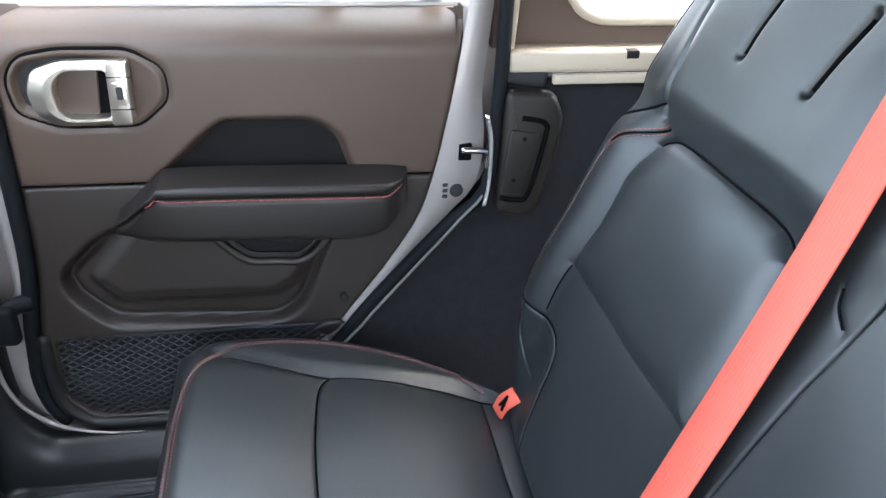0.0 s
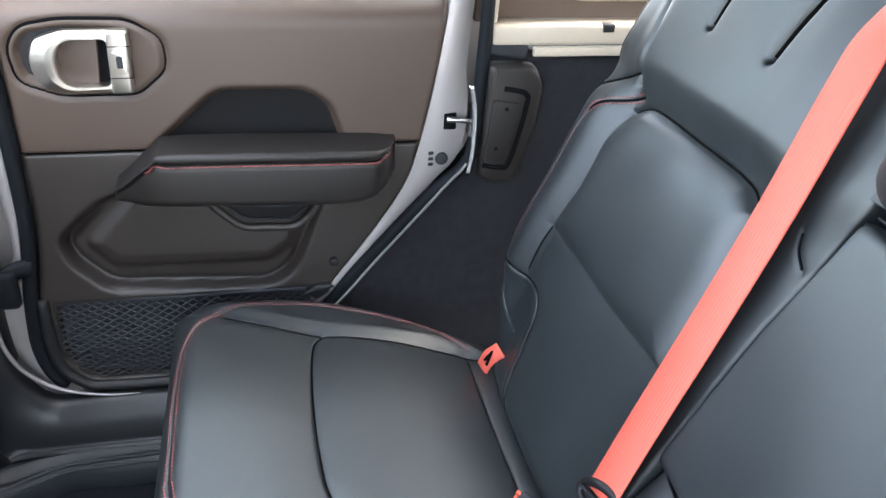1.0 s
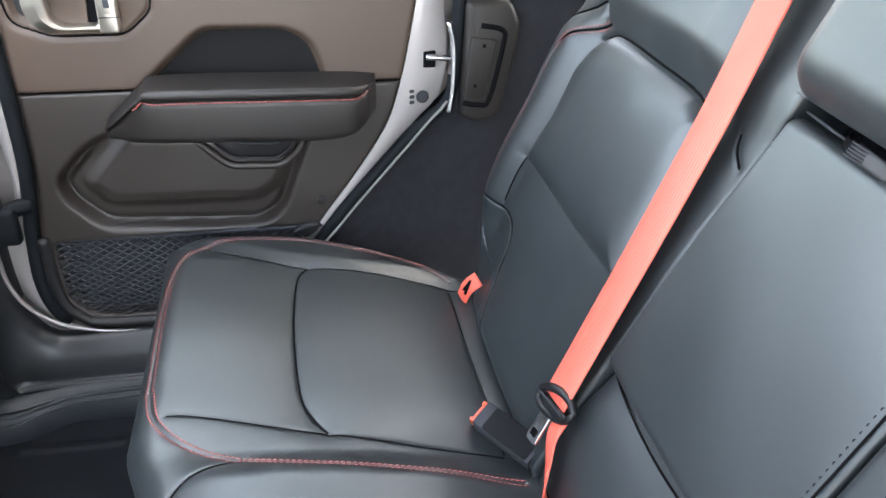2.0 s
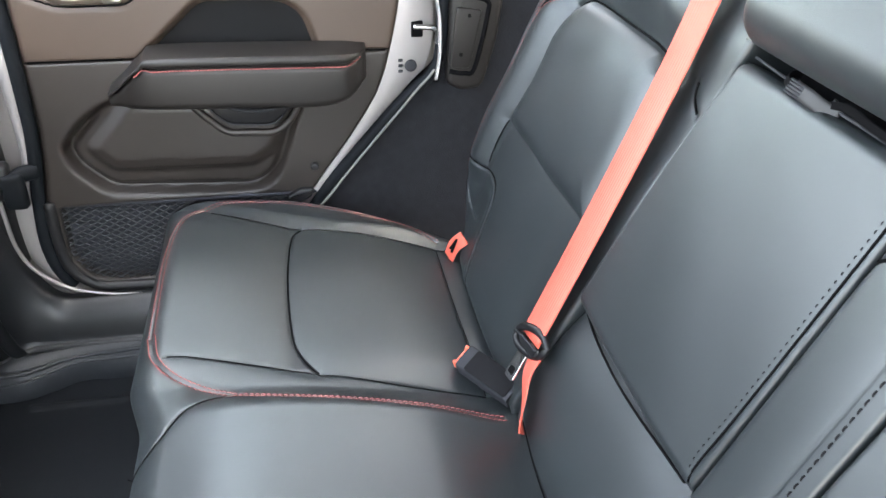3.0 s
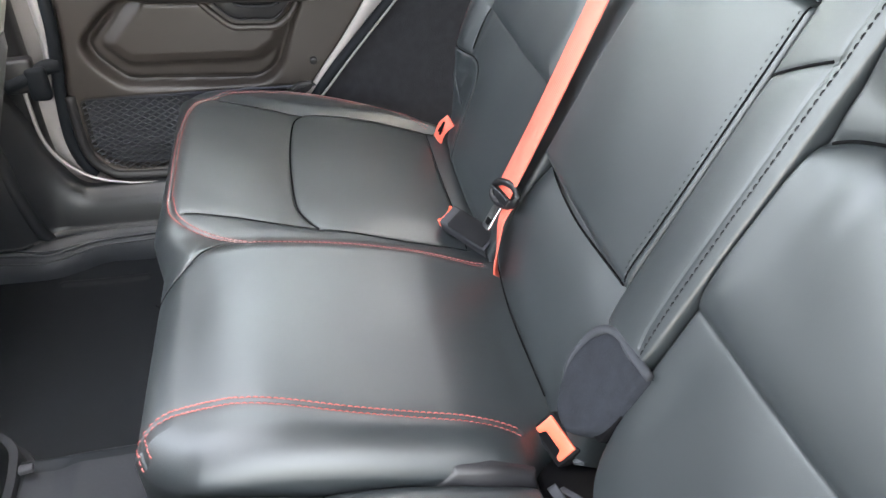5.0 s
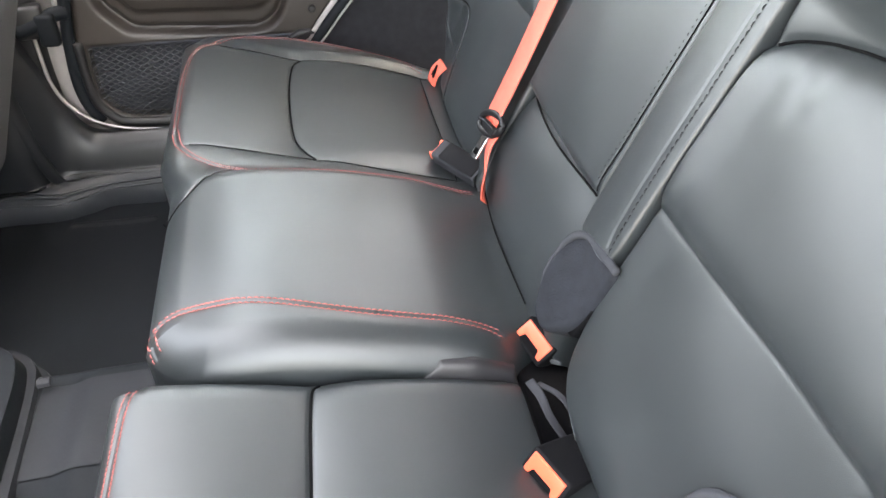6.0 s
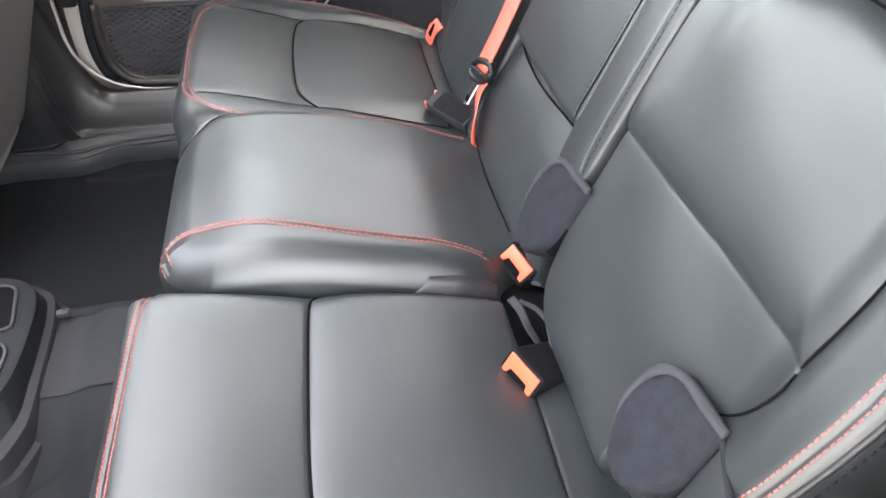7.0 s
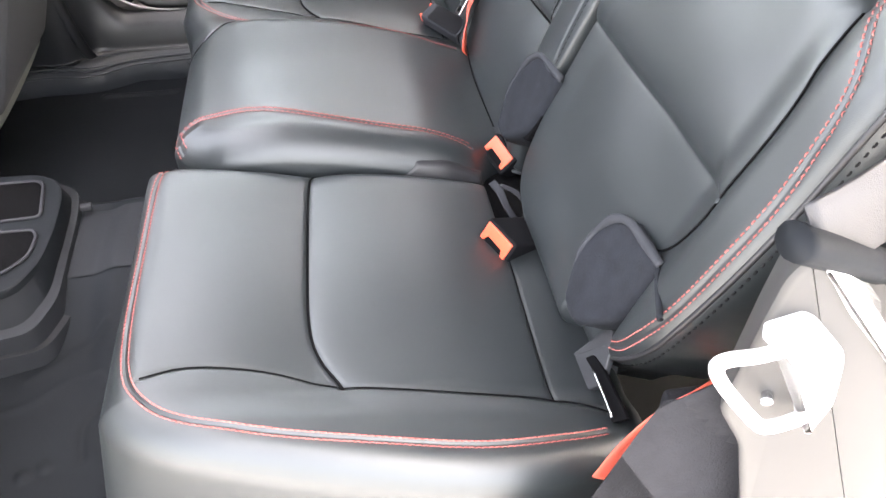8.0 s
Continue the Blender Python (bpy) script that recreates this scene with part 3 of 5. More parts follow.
hr_lo, hr_hi = lambda s: -0.165 + 0 * s, lambda s: 0.128 + 0 * s
hr_r = (0.035, 0.035, 0.035, 0.04)
headrest = part("headrest", pad(back_at, headrest_height, hr_lo, hr_hi, 0.494, 0.74, hr_r, 0.03), LEATHER, bench, "lowered leather centre headrest")
hr_surface = lambda y, s: back_at(y, s, headrest_height(y, s) + 0.0005 + rim(y, s, hr_lo, hr_hi, 0.494, 0.74, hr_r))
stitches([curve([(-0.152, 0.510), (-0.131, 0.519), (-0.111, 0.540), (-0.098, 0.554)], 16), curve([(-0.146, 0.506), (-0.124, 0.512), (-0.104, 0.532), (-0.090, 0.548)], 16)], hr_surface, STITCH_BLACK, headrest, step=0.0085, size=(0.006, 0.003, 0.0016), label="black stitching")

part("piping", tube([back_at(y, s, h) for y, s, h in curve([(0.130, 0.030, 0.000), (0.060, 0.025, 0.004), (0.0, 0.023, 0.004), (-0.105, 0.024, 0.002)], 24)], 0.0010, 8), SEAM, bench)
# pull strap of the armrest: a ribbed loop at its top edge
part("pull_strap", strip([back_at(y, s, h) for y, s, h in curve([(0.062, 0.492, -0.006), (0.060, 0.487, 0.006), (0.048, 0.482, 0.014), (0.026, 0.479, 0.012), (0.008, 0.481, 0.006), (-0.012, 0.487, 0.002), (-0.045, 0.484, 0.0), (-0.088, 0.483, -0.002), (-0.112, 0.482, -0.012)], 50)], (0.41, 0.0, 0.912), 0.007, 0.0014), SEAM, arm, "black pull strap")
for k in range(5):
    part("strap_rib", tube([back_at(0.047 - 0.026 * u, 0.4755 + 0.0026 * k, 0.008 + 0.010 * math.sin(math.pi * (0.15 + 0.7 * u))) for u in np.linspace(0, 1, 8)], 0.0012, 6), BUCKLE_GREY, arm)
part("strap_loop", strip([back_at(y, s, h) for y, s, h in curve([(0.046, 0.481, 0.006), (0.034, 0.481, 0.015), (0.016, 0.480, 0.013), (0.002, 0.478, 0.005), (-0.006, 0.480, -0.001), (0.010, 0.482, -0.003)], 30)], (0.41, 0.0, 0.912), 0.013, 0.0014), PLASTIC_BLACK, arm)


# ---- cushions ----
FAR_OUT = curve([(0.608, -0.148), (0.580, -0.028), (0.560, 0.100), (0.535, 0.215)], 24)
FAR_IN = curve([(0.252, -0.176), (0.250, -0.140), (0.223, -0.001), (0.203, 0.120), (0.193, 0.200)], 24)
FAR_T = curve([(0.578, -0.010), (0.545, -0.026), (0.430, -0.034), (0.300, -0.030), (0.250, -0.016), (0.223, 0.000)], 30)
FAR_REAR = curve([(0.535, 0.196), (0.300, 0.197), (0.195, 0.197)], 10)
FAR_STITCH = curve([(0.300, -0.196), (0.480, -0.198), (0.570, -0.186), (0.618, -0.150), (0.640, -0.089), (0.642, 0.008), (0.615, 0.121), (0.555, 0.200)], 70)
DIVIDE = curve([(0.300, -0.196), (0.245, -0.184), (0.205, -0.150), (0.178, -0.092), (0.155, 0.017), (0.146, 0.113), (0.147, 0.206)], 60)
GUSSET = curve([(0.182, -0.090), (0.150, -0.155), (0.112, -0.186), (0.080, -0.212)], 16)
MID_STITCH = curve([(-0.151, -0.195), (-0.141, -0.200), (-0.124, -0.204), (-0.117, -0.198), (-0.114, -0.186), (-0.112, -0.158), (-0.114, -0.114), (-0.116, -0.095), (-0.125, -0.055), (-0.136, 0.001), (-0.142, 0.059), (-0.146, 0.120), (-0.148, 0.151), (-0.152, 0.177)], 80)
far_lo = soft_table([(-0.215, -0.128), (-0.20, -0.152), (-0.18, -0.172), (-0.15, -0.186), (-0.1, -0.192), (0.12, -0.197), (0.155, -0.196), (0.185, -0.186), (0.21, -0.165), (0.27, -0.13)])
far_hi = soft_table([(-0.22, 0.585), (-0.205, 0.618), (-0.16, 0.650), (-0.09, 0.668), (0.0, 0.670), (0.10, 0.650), (0.18, 0.605), (0.27, 0.55)])
far_r = (0.045, 0.030, 0.030, 0.03)


def cushion_wave(y, x):
    return 0.0016 * np.sin(y * 21 + x * 13) * np.sin(x * 19 - y * 6)


def bench_at(y, x, h):
    """The middle cushion stands back a little at its front."""
    return seat_at(y, x + 0.020 * ease(y, 0.22, 0.13) * ease(x, -0.09, -0.20), h)


def far_cushion(y, x):
    h = 0.008 * ease(-inside(y, x, [*FAR_OUT, (0.2, 0.3), (0.2, -0.3), (0.62, -0.3)]), 0.0, 0.03) * (y > 0.4)
    swell = ease(y, 0.20, 0.13)
    h = h + 0.026 * swell * ease(x, -0.250, -0.05) + 0.006 * swell * np.sin(np.clip((x + 0.2) / 0.4, 0, 1) * np.pi)
    h = h - 0.020 * swell * ease(x, 0.10, 0.24)
    for line, k in ((FAR_OUT, 0.5), (FAR_IN, 0.5), (FAR_T, 0.9), (FAR_REAR, 0.5)):
        h = h + groove(y, x, line, 0.0018 * k, 0.0024, 0.0034 * k, 0.014)
    h = h + groove(y, x, FAR_STITCH, 0.0018, 0.0014, 0.0015, 0.006)
    h = h + groove(y, x, DIVIDE, 0.0015, 0.0024, 0.002, 0.009)
    h = h + groove(y, x, GUSSET, 0.0010, 0.0022, 0.0016, 0.008)
    h = h + groove(y, x, MID_STITCH, 0.0018, 0.0016, 0.0015, 0.006)
    # a small tuck where the cover was drawn
    h = h - 0.004 * np.exp(-(((y + 0.112) / 0.010) ** 2 + ((x + 0.095) / 0.008) ** 2)) * 0.2
    # each sewn block is crowned
    outer = ease(y, 0.20, 0.26)
    h = h + outer * ease(y, 0.625, 0.575) * (0.005 * np.sin(np.clip((x + 0.21) / 0.18, 0, 1) * np.pi) + 0.008 * np.sin(np.clip((x + 0.03) / 0.226, 0, 1) * np.pi))
    h = h + (1 - outer) * 0.007 * np.sin(np.clip((x + 0.21) / 0.40, 0, 1) * np.pi)
    return h + cushion_wave(y, x)


part("cushion", pad(bench_at, far_cushion, far_lo, far_hi, -0.208, 0.27, far_r, 0.28, edge_rim=soft_rim, upright=True), LEATHER, bench)
far_top = lambda y, x: bench_at(y, x, far_cushion(y, x) + 0.0005 + soft_rim(y, x, far_lo, far_hi, -0.208, 0.27, far_r))
seams([FAR_T], far_top, bench, 0.0014)
seams([FAR_OUT, FAR_IN, FAR_REAR, GUSSET], far_top, bench, 0.0008, 0.0004)
stitches([offset(DIVIDE, 0.0042), offset(DIVIDE, -0.0042)], far_top, STITCH_RED, bench, size=(0.0056, 0.0014, 0.0012), label="red double stitching")
stitches([offset(MID_STITCH, 0.0038), offset(MID_STITCH, -0.0038)], far_top, STITCH_RED, bench, step=0.0064, size=(0.0060, 0.0017, 0.0014), label="red double stitching")
stitches([offset(FAR_STITCH, -0.003), offset(FAR_STITCH, 0.003)], far_top, STITCH_RED, bench, size=(0.0042, 0.0011, 0.0009), label="thin red stitching")
part("side_flap", pad(lambda a, b, h: (a, -0.201 + b * 0.3 - h, 0.384 - 0.17 * a + b - 0.018 * ease(a, 0.135, 0.195)), lambda a, b: 0.003 + 0.002 * np.sin(a * 60), lambda b: 0.080 + 0.020 * ease(b, 0.006, 0.03), lambda b: 0.192 - 0.006 * ease(b, 0.0, 0.03), -0.02, 0.032, (0.006, 0.006, 0.004, 0.006), 0.01, step=0.004), LEATHER_SIDE, bench, "plain vinyl flap")

NEAR_SIDE = curve([(-0.521, -0.182), (-0.510, -0.140), (-0.516, -0.075), (-0.533, -0.008), (-0.546, 0.090), (-0.557, 0.184), (-0.580, 0.240)], 30)
NEAR_T = curve([(-0.200, -0.018), (-0.222, -0.029), (-0.330, -0.034), (-0.445, -0.036), (-0.495, -0.028), (-0.533, -0.008)], 30)
NEAR_REAR = curve([(-0.557, 0.183), (-0.380, 0.186), (-0.200, 0.186)], 10)
NEAR_STITCH = curve([(-0.207, -0.190), (-0.240, -0.197), (-0.331, -0.199), (-0.450, -0.198), (-0.515, -0.191), (-0.547, -0.172), (-0.567, -0.140), (-0.580, -0.095), (-0.591, -0.040), (-0.600, 0.033), (-0.606, 0.110), (-0.602, 0.184), (-0.597, 0.220)], 90)
ncl = soft_table([(-0.225, -0.520), (-0.20, -0.562), (-0.15, -0.592), (-0.08, -0.612), (0.02, -0.632), (0.12, -0.642), (0.2, -0.636), (0.27, -0.62)])
nch = soft_table([(-0.22, -0.212), (-0.205, -0.204), (-0.18, -0.197), (-0.14, -0.194), (0.3, -0.194)])
near_cr = (0.034, 0.022, 0.030, 0.03)


def near_cushion(y, x):
    h = 0.010 * ease(y, -0.535, -0.575) * ease(x, -0.2, -0.1) - 0.004 * ease(y, -0.23, -0.19)
    for line, k in ((NEAR_SIDE, 0.5), (NEAR_T, 1.0), (NEAR_REAR, 0.5)):
        h = h + groove(y, x, line, 0.0018 * k, 0.0024, 0.0034 * k, 0.014)
    h = h + groove(y, x, NEAR_STITCH, 0.0018, 0.0016, 0.0015, 0.006)
    h = h + ease(y, -0.575, -0.53) * (0.005 * np.sin(np.clip((x + 0.21) / 0.18, 0, 1) * np.pi) + 0.009 * np.sin(np.clip((x + 0.033) / 0.218, 0, 1) * np.pi))
    # the rear corner falls away into the gap of the buckles
    h = h - 0.034 * ease(x, 0.186, 0.198) * ease(y, -0.315, -0.290)
    return h + cushion_wave(y + 0.4, x)


part("cushion", pad(seat_at, near_cushion, ncl, nch, -0.210, 0.27, near_cr, 0.28, edge_rim=soft_rim, upright=True, flare=0.060), LEATHER, single)
near_top = lambda y, x: seat_at(y, x, near_cushion(y, x) + 0.0005 + soft_rim(y, x, ncl, nch, -0.210, 0.27, near_cr))
seams([NEAR_T], near_top, single, 0.0014)
seams([NEAR_SIDE, NEAR_REAR], near_top, single, 0.0008, 0.0004)
stitches([offset(NEAR_STITCH, 0.0033), offset(NEAR_STITCH, -0.0033)], near_top, STITCH_RED, single, step=0.0056, label="red double stitching", size=(0.0056, 0.0013, 0.0010))

# plinths that carry the cushions
part("seat_base", box((0.06, 0.23, 0.11), (0.40, 0.78, 0.14), bevel=0.02), CARPET, bench)
part("seat_base", box((0.06, -0.40, 0.11), (0.40, 0.36, 0.14), bevel=0.02), CARPET, single)
# added dark panel, stands for the dark gap below the near backrest
part("gap_filler", box((0.46, -0.595, 0.23), (0.38, 0.02, 0.36), bevel=0.006), CARPET, single)

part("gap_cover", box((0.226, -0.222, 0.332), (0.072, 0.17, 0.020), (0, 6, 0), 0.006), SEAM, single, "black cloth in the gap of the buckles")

# velour guides where the belts and latches come through: soft pockets with a lip
def guide(y0, owner):
    hi = soft_table([(0.044, -0.048), (0.058, -0.026), (0.080, -0.010), (0.102, -0.006), (0.130, -0.011), (0.148, -0.022), (0.160, -0.042)])
    lo = soft_table([(0.044, -0.058), (0.060, -0.078), (0.085, -0.094), (0.120, -0.099), (0.160, -0.101)])

    def at(a, s, h):
        return back_at(y0 + a, s, h)

    def swell(a, s):
        return 0.019 - 0.009 * ease(s - 0.10 - 0.9 * (a + 0.04), -0.035, 0.065) + 0.003 * np.sin(np.clip((a + 0.1) / 0.094, 0, 1) * np.pi) + 0.0006 * np.sin(a * 190 + 2) * np.sin(s * 150)
    g = part("latch_guide", pad(at, swell, lo, hi, 0.044, 0.160, (0.010, 0.012, 0.014, 0.006), 0.04, step=0.002), VELOUR, owner, "soft grey velour latch guide")
    lip = curve([(-0.026, 0.064, 0.012), (-0.011, 0.086, 0.014), (-0.008, 0.106, 0.014), (-0.012, 0.131, 0.014), (-0.023, 0.148, 0.013), (-0.042, 0.158, 0.012), (-0.072, 0.161, 0.011), (-0.101, 0.162, 0.008)], 50)
    part("lip", tube([at(*q) for q in lip], 0.0042 + 0.0008 * np.sin(np.linspace(0, 9, 51)) ** 2, 10), VELOUR_RIM, g, "paler velour rim")
    return g


guide(-0.116, bench)
part("guide_slot", prism(rounded([(-0.196, 0.066), (-0.200, 0.106), (-0.214, 0.112), (-0.212, 0.072)], 0.004), back_at, -0.01, 0.005, 0.002), SEAM, bench, "dark plastic tab under the guide")
guide(-0.434, single)
part("cord", tube([back_at(*q) for q in curve([(-0.530, 0.158, 0.006), (-0.560, 0.151, 0.014), (-0.588, 0.147, 0.022)], 16)], 0.0030, 8), VELOUR, single, "grey welt cord")

# ---- belts and buckles ----
belt = thing("seat_belt", (0.26, 0.18, 0.42), "red webbing seat belt hanging across black leather backrest", "seat belt")
run = curve([(0.164, 0.113, 0.022), (0.180, 0.20, 0.016), (0.191, 0.32, 0.016), (0.202, 0.44, 0.018), (0.211, 0.56, 0.026), (0.215, 0.62, 0.026), (0.207, 0.68, 0.008), (0.19, 0.72, -0.05)], 60)
across = []
for y, s, h in run:
    lean = 0.18 + 0.45 * float(ease(np.array(s), 0.54, 0.66))
    across.append(Vector(back_at(-math.cos(lean), math.sin(lean), 0)) - Vector(back_at(0, 0, 0)))
part("webbing", strip([back_at(*q) for q in run], across, 0.049, 0.0032, uv=True), RED_BELT, belt)
tail = curve([(0.148, 0.110, 0.014), (0.140, 0.085, 0.018), (0.126, 0.060, 0.014), (0.116, 0.036, 0.008), (0.112, 0.020, 0.000)], 24)
part("webbing", strip([back_at(*q) for q in tail], [Vector(back_at(-0.75 + 0.3 * i / 24, 0.35, 0.55 * i / 24)) - Vector(back_at(0, 0, 0)) for i in range(25)], 0.030, 0.002, uv=True), RED_BELT, belt, "twisted lower red webbing")


def tongue_at(a, b, h):
    return back_at(0.161 + a * 0.97 - b * 0.22, 0.112 + b - a * 0.22, h)


ring = [(0.030 * math.cos(g), 0.0160 * math.sin(g)) for g in np.linspace(0, 2 * math.pi, 33)]
tongue = part("tongue", tube([tongue_at(a, b, 0.022 + 0.004 * math.sin(2 * a / 0.037)) for a, b in ring], 0.0048, 10), GLOSS_BLACK, belt, "black plastic belt tongue")
part("web_slot", prism(rounded([(-0.028, -0.014), (0.028, -0.014), (0.028, 0.000), (-0.028, 0.000)], 0.005), tongue_at, 0.012, 0.025, 0.003), GLOSS_BLACK, tongue)
part("bar", tube([tongue_at(*q) for q in curve([(0.028, -0.001, 0.029), (0.0, 0.001, 0.031), (-0.028, -0.001, 0.029)], 10)], 0.0014, 8), BUCKLE_GREY, tongue)
blade_at = lambda a, b, h: back_at(0.170 + a + 0.32 * b, 0.082 + b - 0.25 * a, h - 0.2 * b)
part("blade", prism(rounded([(-0.011, -0.026), (0.011, -0.026), (0.011, 0.024), (-0.011, 0.024)], 0.004), blade_at, 0.016, 0.0185, 0.0008, 2), STEEL, tongue, "steel latch blade")
part("slot", prism(rounded([(-0.006, -0.020), (0.006, -0.020), (0.006, -0.012), (-0.006, -0.012)], 0.002), blade_at, 0.018, 0.0192, 0.0003, 1), SEAM, tongue)


def buckle(face, back, width_dir, label, body_mat, w=0.050, t=0.032, proud=0.0022):
    """A belt buckle: its red button face at face, its body running towards back."""
    f, bk = Vector(face), Vector(back)
    ax = (bk - f).normalized()
    wd = Vector(width_dir)
    wd = (wd - ax * wd.dot(ax)).normalized()
    th = ax.cross(wd)
    L = (bk - f).length
    ob = thing("seat_belt_buckle", bk, label, "belt buckle", "belt buckles")

    def at(a, b, h):
        return tuple(f[k] + wd[k] * a + th[k] * b + ax[k] * h for k in range(3))
    part("body", prism(rounded([(-w / 2, -t / 2), (w / 2, -t / 2), (w / 2, t / 2), (-w / 2, t / 2)], 0.005), at, L, 0.0, 0.004, 4), body_mat, ob)
    if proud > 0.004:
        # black sheet on the grey body: its unlit side put into colour
        part("cover", prism(rounded([(-w * 0.46, -0.014), (w * 0.46, -0.014), (w * 0.46, -L + 0.004), (-w * 0.46, -L + 0.004)], 0.004), lambda a, q, h: at(a, h, -q), t / 2 - 0.003, t / 2 + 0.0012, 0.001, 2), BUCKLE_BLACK, ob, "black sheet painting the dark upper side")
    b = part("release_button", prism(rounded([(-w * 0.42, -t * 0.40), (w * 0.42, -t * 0.40), (w * 0.42, t * 0.30), (w * 0.30, t * 0.30), (w * 0.24, t * 0.06), (-w * 0.24, t * 0.06), (-w * 0.30, t * 0.30), (-w * 0.42, t * 0.30)], 0.0015, 3), at, 0.004, -proud, 0.0012, 3), RED_PLASTIC, ob, "orange-red release button")
    part("slot", prism(rounded([(-w * 0.27, t * 0.10), (w * 0.27, t * 0.10), (w * 0.27, t * 0.34), (-w * 0.27, t * 0.34)], 0.001, 2), at, 0.003, -0.0006, 0.0004, 1), SEAM, b)
    part("strap", tube([at(0, 0, L - 0.01), at(0, 0, L + 0.03), at(0.004, 0.012, L + 0.06)], 0.010, 10, 0.5), BUCKLE_BLACK, ob)
    return ob


buckle((0.178, 0.240, 0.391), (0.228, 0.176, 0.380), (0.62, 0.45, 0.35), "grey belt buckle lying on the leather cushion", BUCKLE_GREY, 0.034, 0.024, 0.006)
buckle((0.214, -0.157, 0.374), (0.250, -0.128, 0.338), (0.035, -0.034, -0.032), "black belt buckle with orange-red button beside middle cushion", BUCKLE_BLACK)
buckle((0.174, -0.336, 0.380), (0.224, -0.304, 0.350), (0.034, -0.044, -0.016), "black belt buckle with orange-red button on single cushion", BUCKLE_BLACK)

# red tag of the far latch and the red strap beside the single seat
tag = thing("latch_tag", (0.232, 0.500, 0.38), "small red webbing tag between cushion and backrest", "tag")
part("loop", strip([back_at(y, s, h) for y, s, h in curve([(0.514, 0.006, 0.000), (0.505, 0.032, 0.005), (0.499, 0.053, -0.001)], 12)], (0.25, -0.6, -0.35), 0.024, 0.003), RED_BELT, tag)
part("mark", prism([(-0.007, -0.010), (0.0, 0.012), (0.007, -0.010), (0.004, -0.010), (0.0, 0.004), (-0.004, -0.010)], lambda a, b, h: back_at(0.502 + a, 0.034 + b, h), 0.006, 0.0095, 0.0003, 1), SEAM, tag)
low_strap = thing("lower_belt", (0.22, -0.640, 0.30), "red belt webbing running down beside the single seat", "seat belt")
part("webbing", strip(curve([(0.315, -0.600, 0.432), (0.280, -0.626, 0.452), (0.254, -0.638, 0.456), (0.233, -0.641, 0.438), (0.215, -0.643, 0.412), (0.199, -0.645, 0.378)], 40), (0.85, 0.0, -0.5), 0.016, 0.002, uv=True), RED_BELT, low_strap)
hinge = thing("recliner_bracket", (0.225, -0.565, 0.36), "dark steel recliner bracket between cushion and backrest", "bracket")
part("plate", prism(rounded([(-0.490, -0.005), (-0.505, 0.048), (-0.512, 0.066), (-0.530, 0.058), (-0.550, 0.024), (-0.541, 0.004)], 0.004), back_at, -0.016, -0.010, 0.002), BRACKET, hinge, "grey steel plate")
part("slot", prism(rounded([(-0.513, 0.020), (-0.519, 0.032), (-0.539, 0.037), (-0.602, 0.042), (-0.592, 0.022), (-0.548, 0.026)], 0.003), back_at, -0.012, -0.008, 0.001), SEAM, hinge)
part("lever", tube([back_at(*q) for q in curve([(-0.541, 0.033, 0.000), (-0.570, 0.035, 0.001), (-0.596, 0.034, 0.000)], 10)], 0.0012, 8), STEEL, hinge)

clip = thing("buckle_strap", (0.23, -0.24, 0.35), "grey webbing straps of the buckles in the seat gap", "strap")
part("strap", strip(curve([(0.196, -0.206, 0.366), (0.202, -0.228, 0.366), (0.206, -0.252, 0.360), (0.216, -0.276, 0.350)], 16), [Vector((0.8, 0.1 + 0.04 * i, 0.5 - 0.05 * i)) for i in range(17)], 0.010, 0.0015), BUCKLE_GREY, clip)
part("strap", strip(curve([(0.206, -0.206, 0.360), (0.222, -0.226, 0.362), (0.230, -0.250, 0.360), (0.236, -0.280, 0.348)], 16), [Vector((0.9, 0.3, 0.3 - 0.03 * i)) for i in range(17)], 0.007, 0.0015), BUCKLE_GREY, clip)
part("bolt", tube(curve([(0.246, -0.222, 0.385), (0.250, -0.238, 0.372), (0.248, -0.262, 0.356)], 8), 0.003, 8), STEEL, clip)

# ---- far door ----
door = thing("rear_door", (-0.1, 0.74, 0.2), "dark grey rear door with armrest, chrome handle and net pocket", "car door")
ALCOVE = rounded([(-0.240, 0.630), (-0.135, 0.722), (-0.012, 0.720), (0.024, 0.696), (0.042, 0.640), (0.042, 0.60), (-0.2, 0.60)], 0.02)
POCKET = rounded([(-0.292, 0.570), (-0.366, 0.494), (-0.356, 0.462), (-0.312, 0.416), (-0.080, 0.402), (-0.045, 0.425), (0.012, 0.556)], 0.02)
INNER = rounded([(-0.262, 0.572), (-0.335, 0.492), (-0.300, 0.452), (-0.078, 0.446), (-0.040, 0.470), (0.0, 0.556)], 0.012)
BEZEL = rounded([(-0.386, 0.778), (-0.368, 0.806), (-0.320, 0.815), (-0.236, 0.814), (-0.196, 0.790), (-0.194, 0.748), (-0.234, 0.714), (-0.330, 0.714), (-0.380, 0.734)], 0.015)
NETHOLE = rounded([(-0.402, 0.392), (-0.404, 0.290), (-0.375, 0.252), (-0.340, 0.240), (0.02, 0.232), (0.02, 0.392)], 0.012)
REAR_EDGE = soft_table([(0.20, -0.10), (0.30, -0.055), (0.383, 0.012), (0.417, 0.037), (0.488, 0.089), (0.561, 0.134), (0.632, 0.157), (0.731, 0.177), (0.816, 0.190), (0.90, 0.200)])
FRONT_EDGE = soft_table([(0.20, -0.340), (0.225, -0.400), (0.26, -0.432), (0.32, -0.445), (0.40, -0.440), (0.50, -0.425), (0.60, -0.420), (0.90, -0.418)])


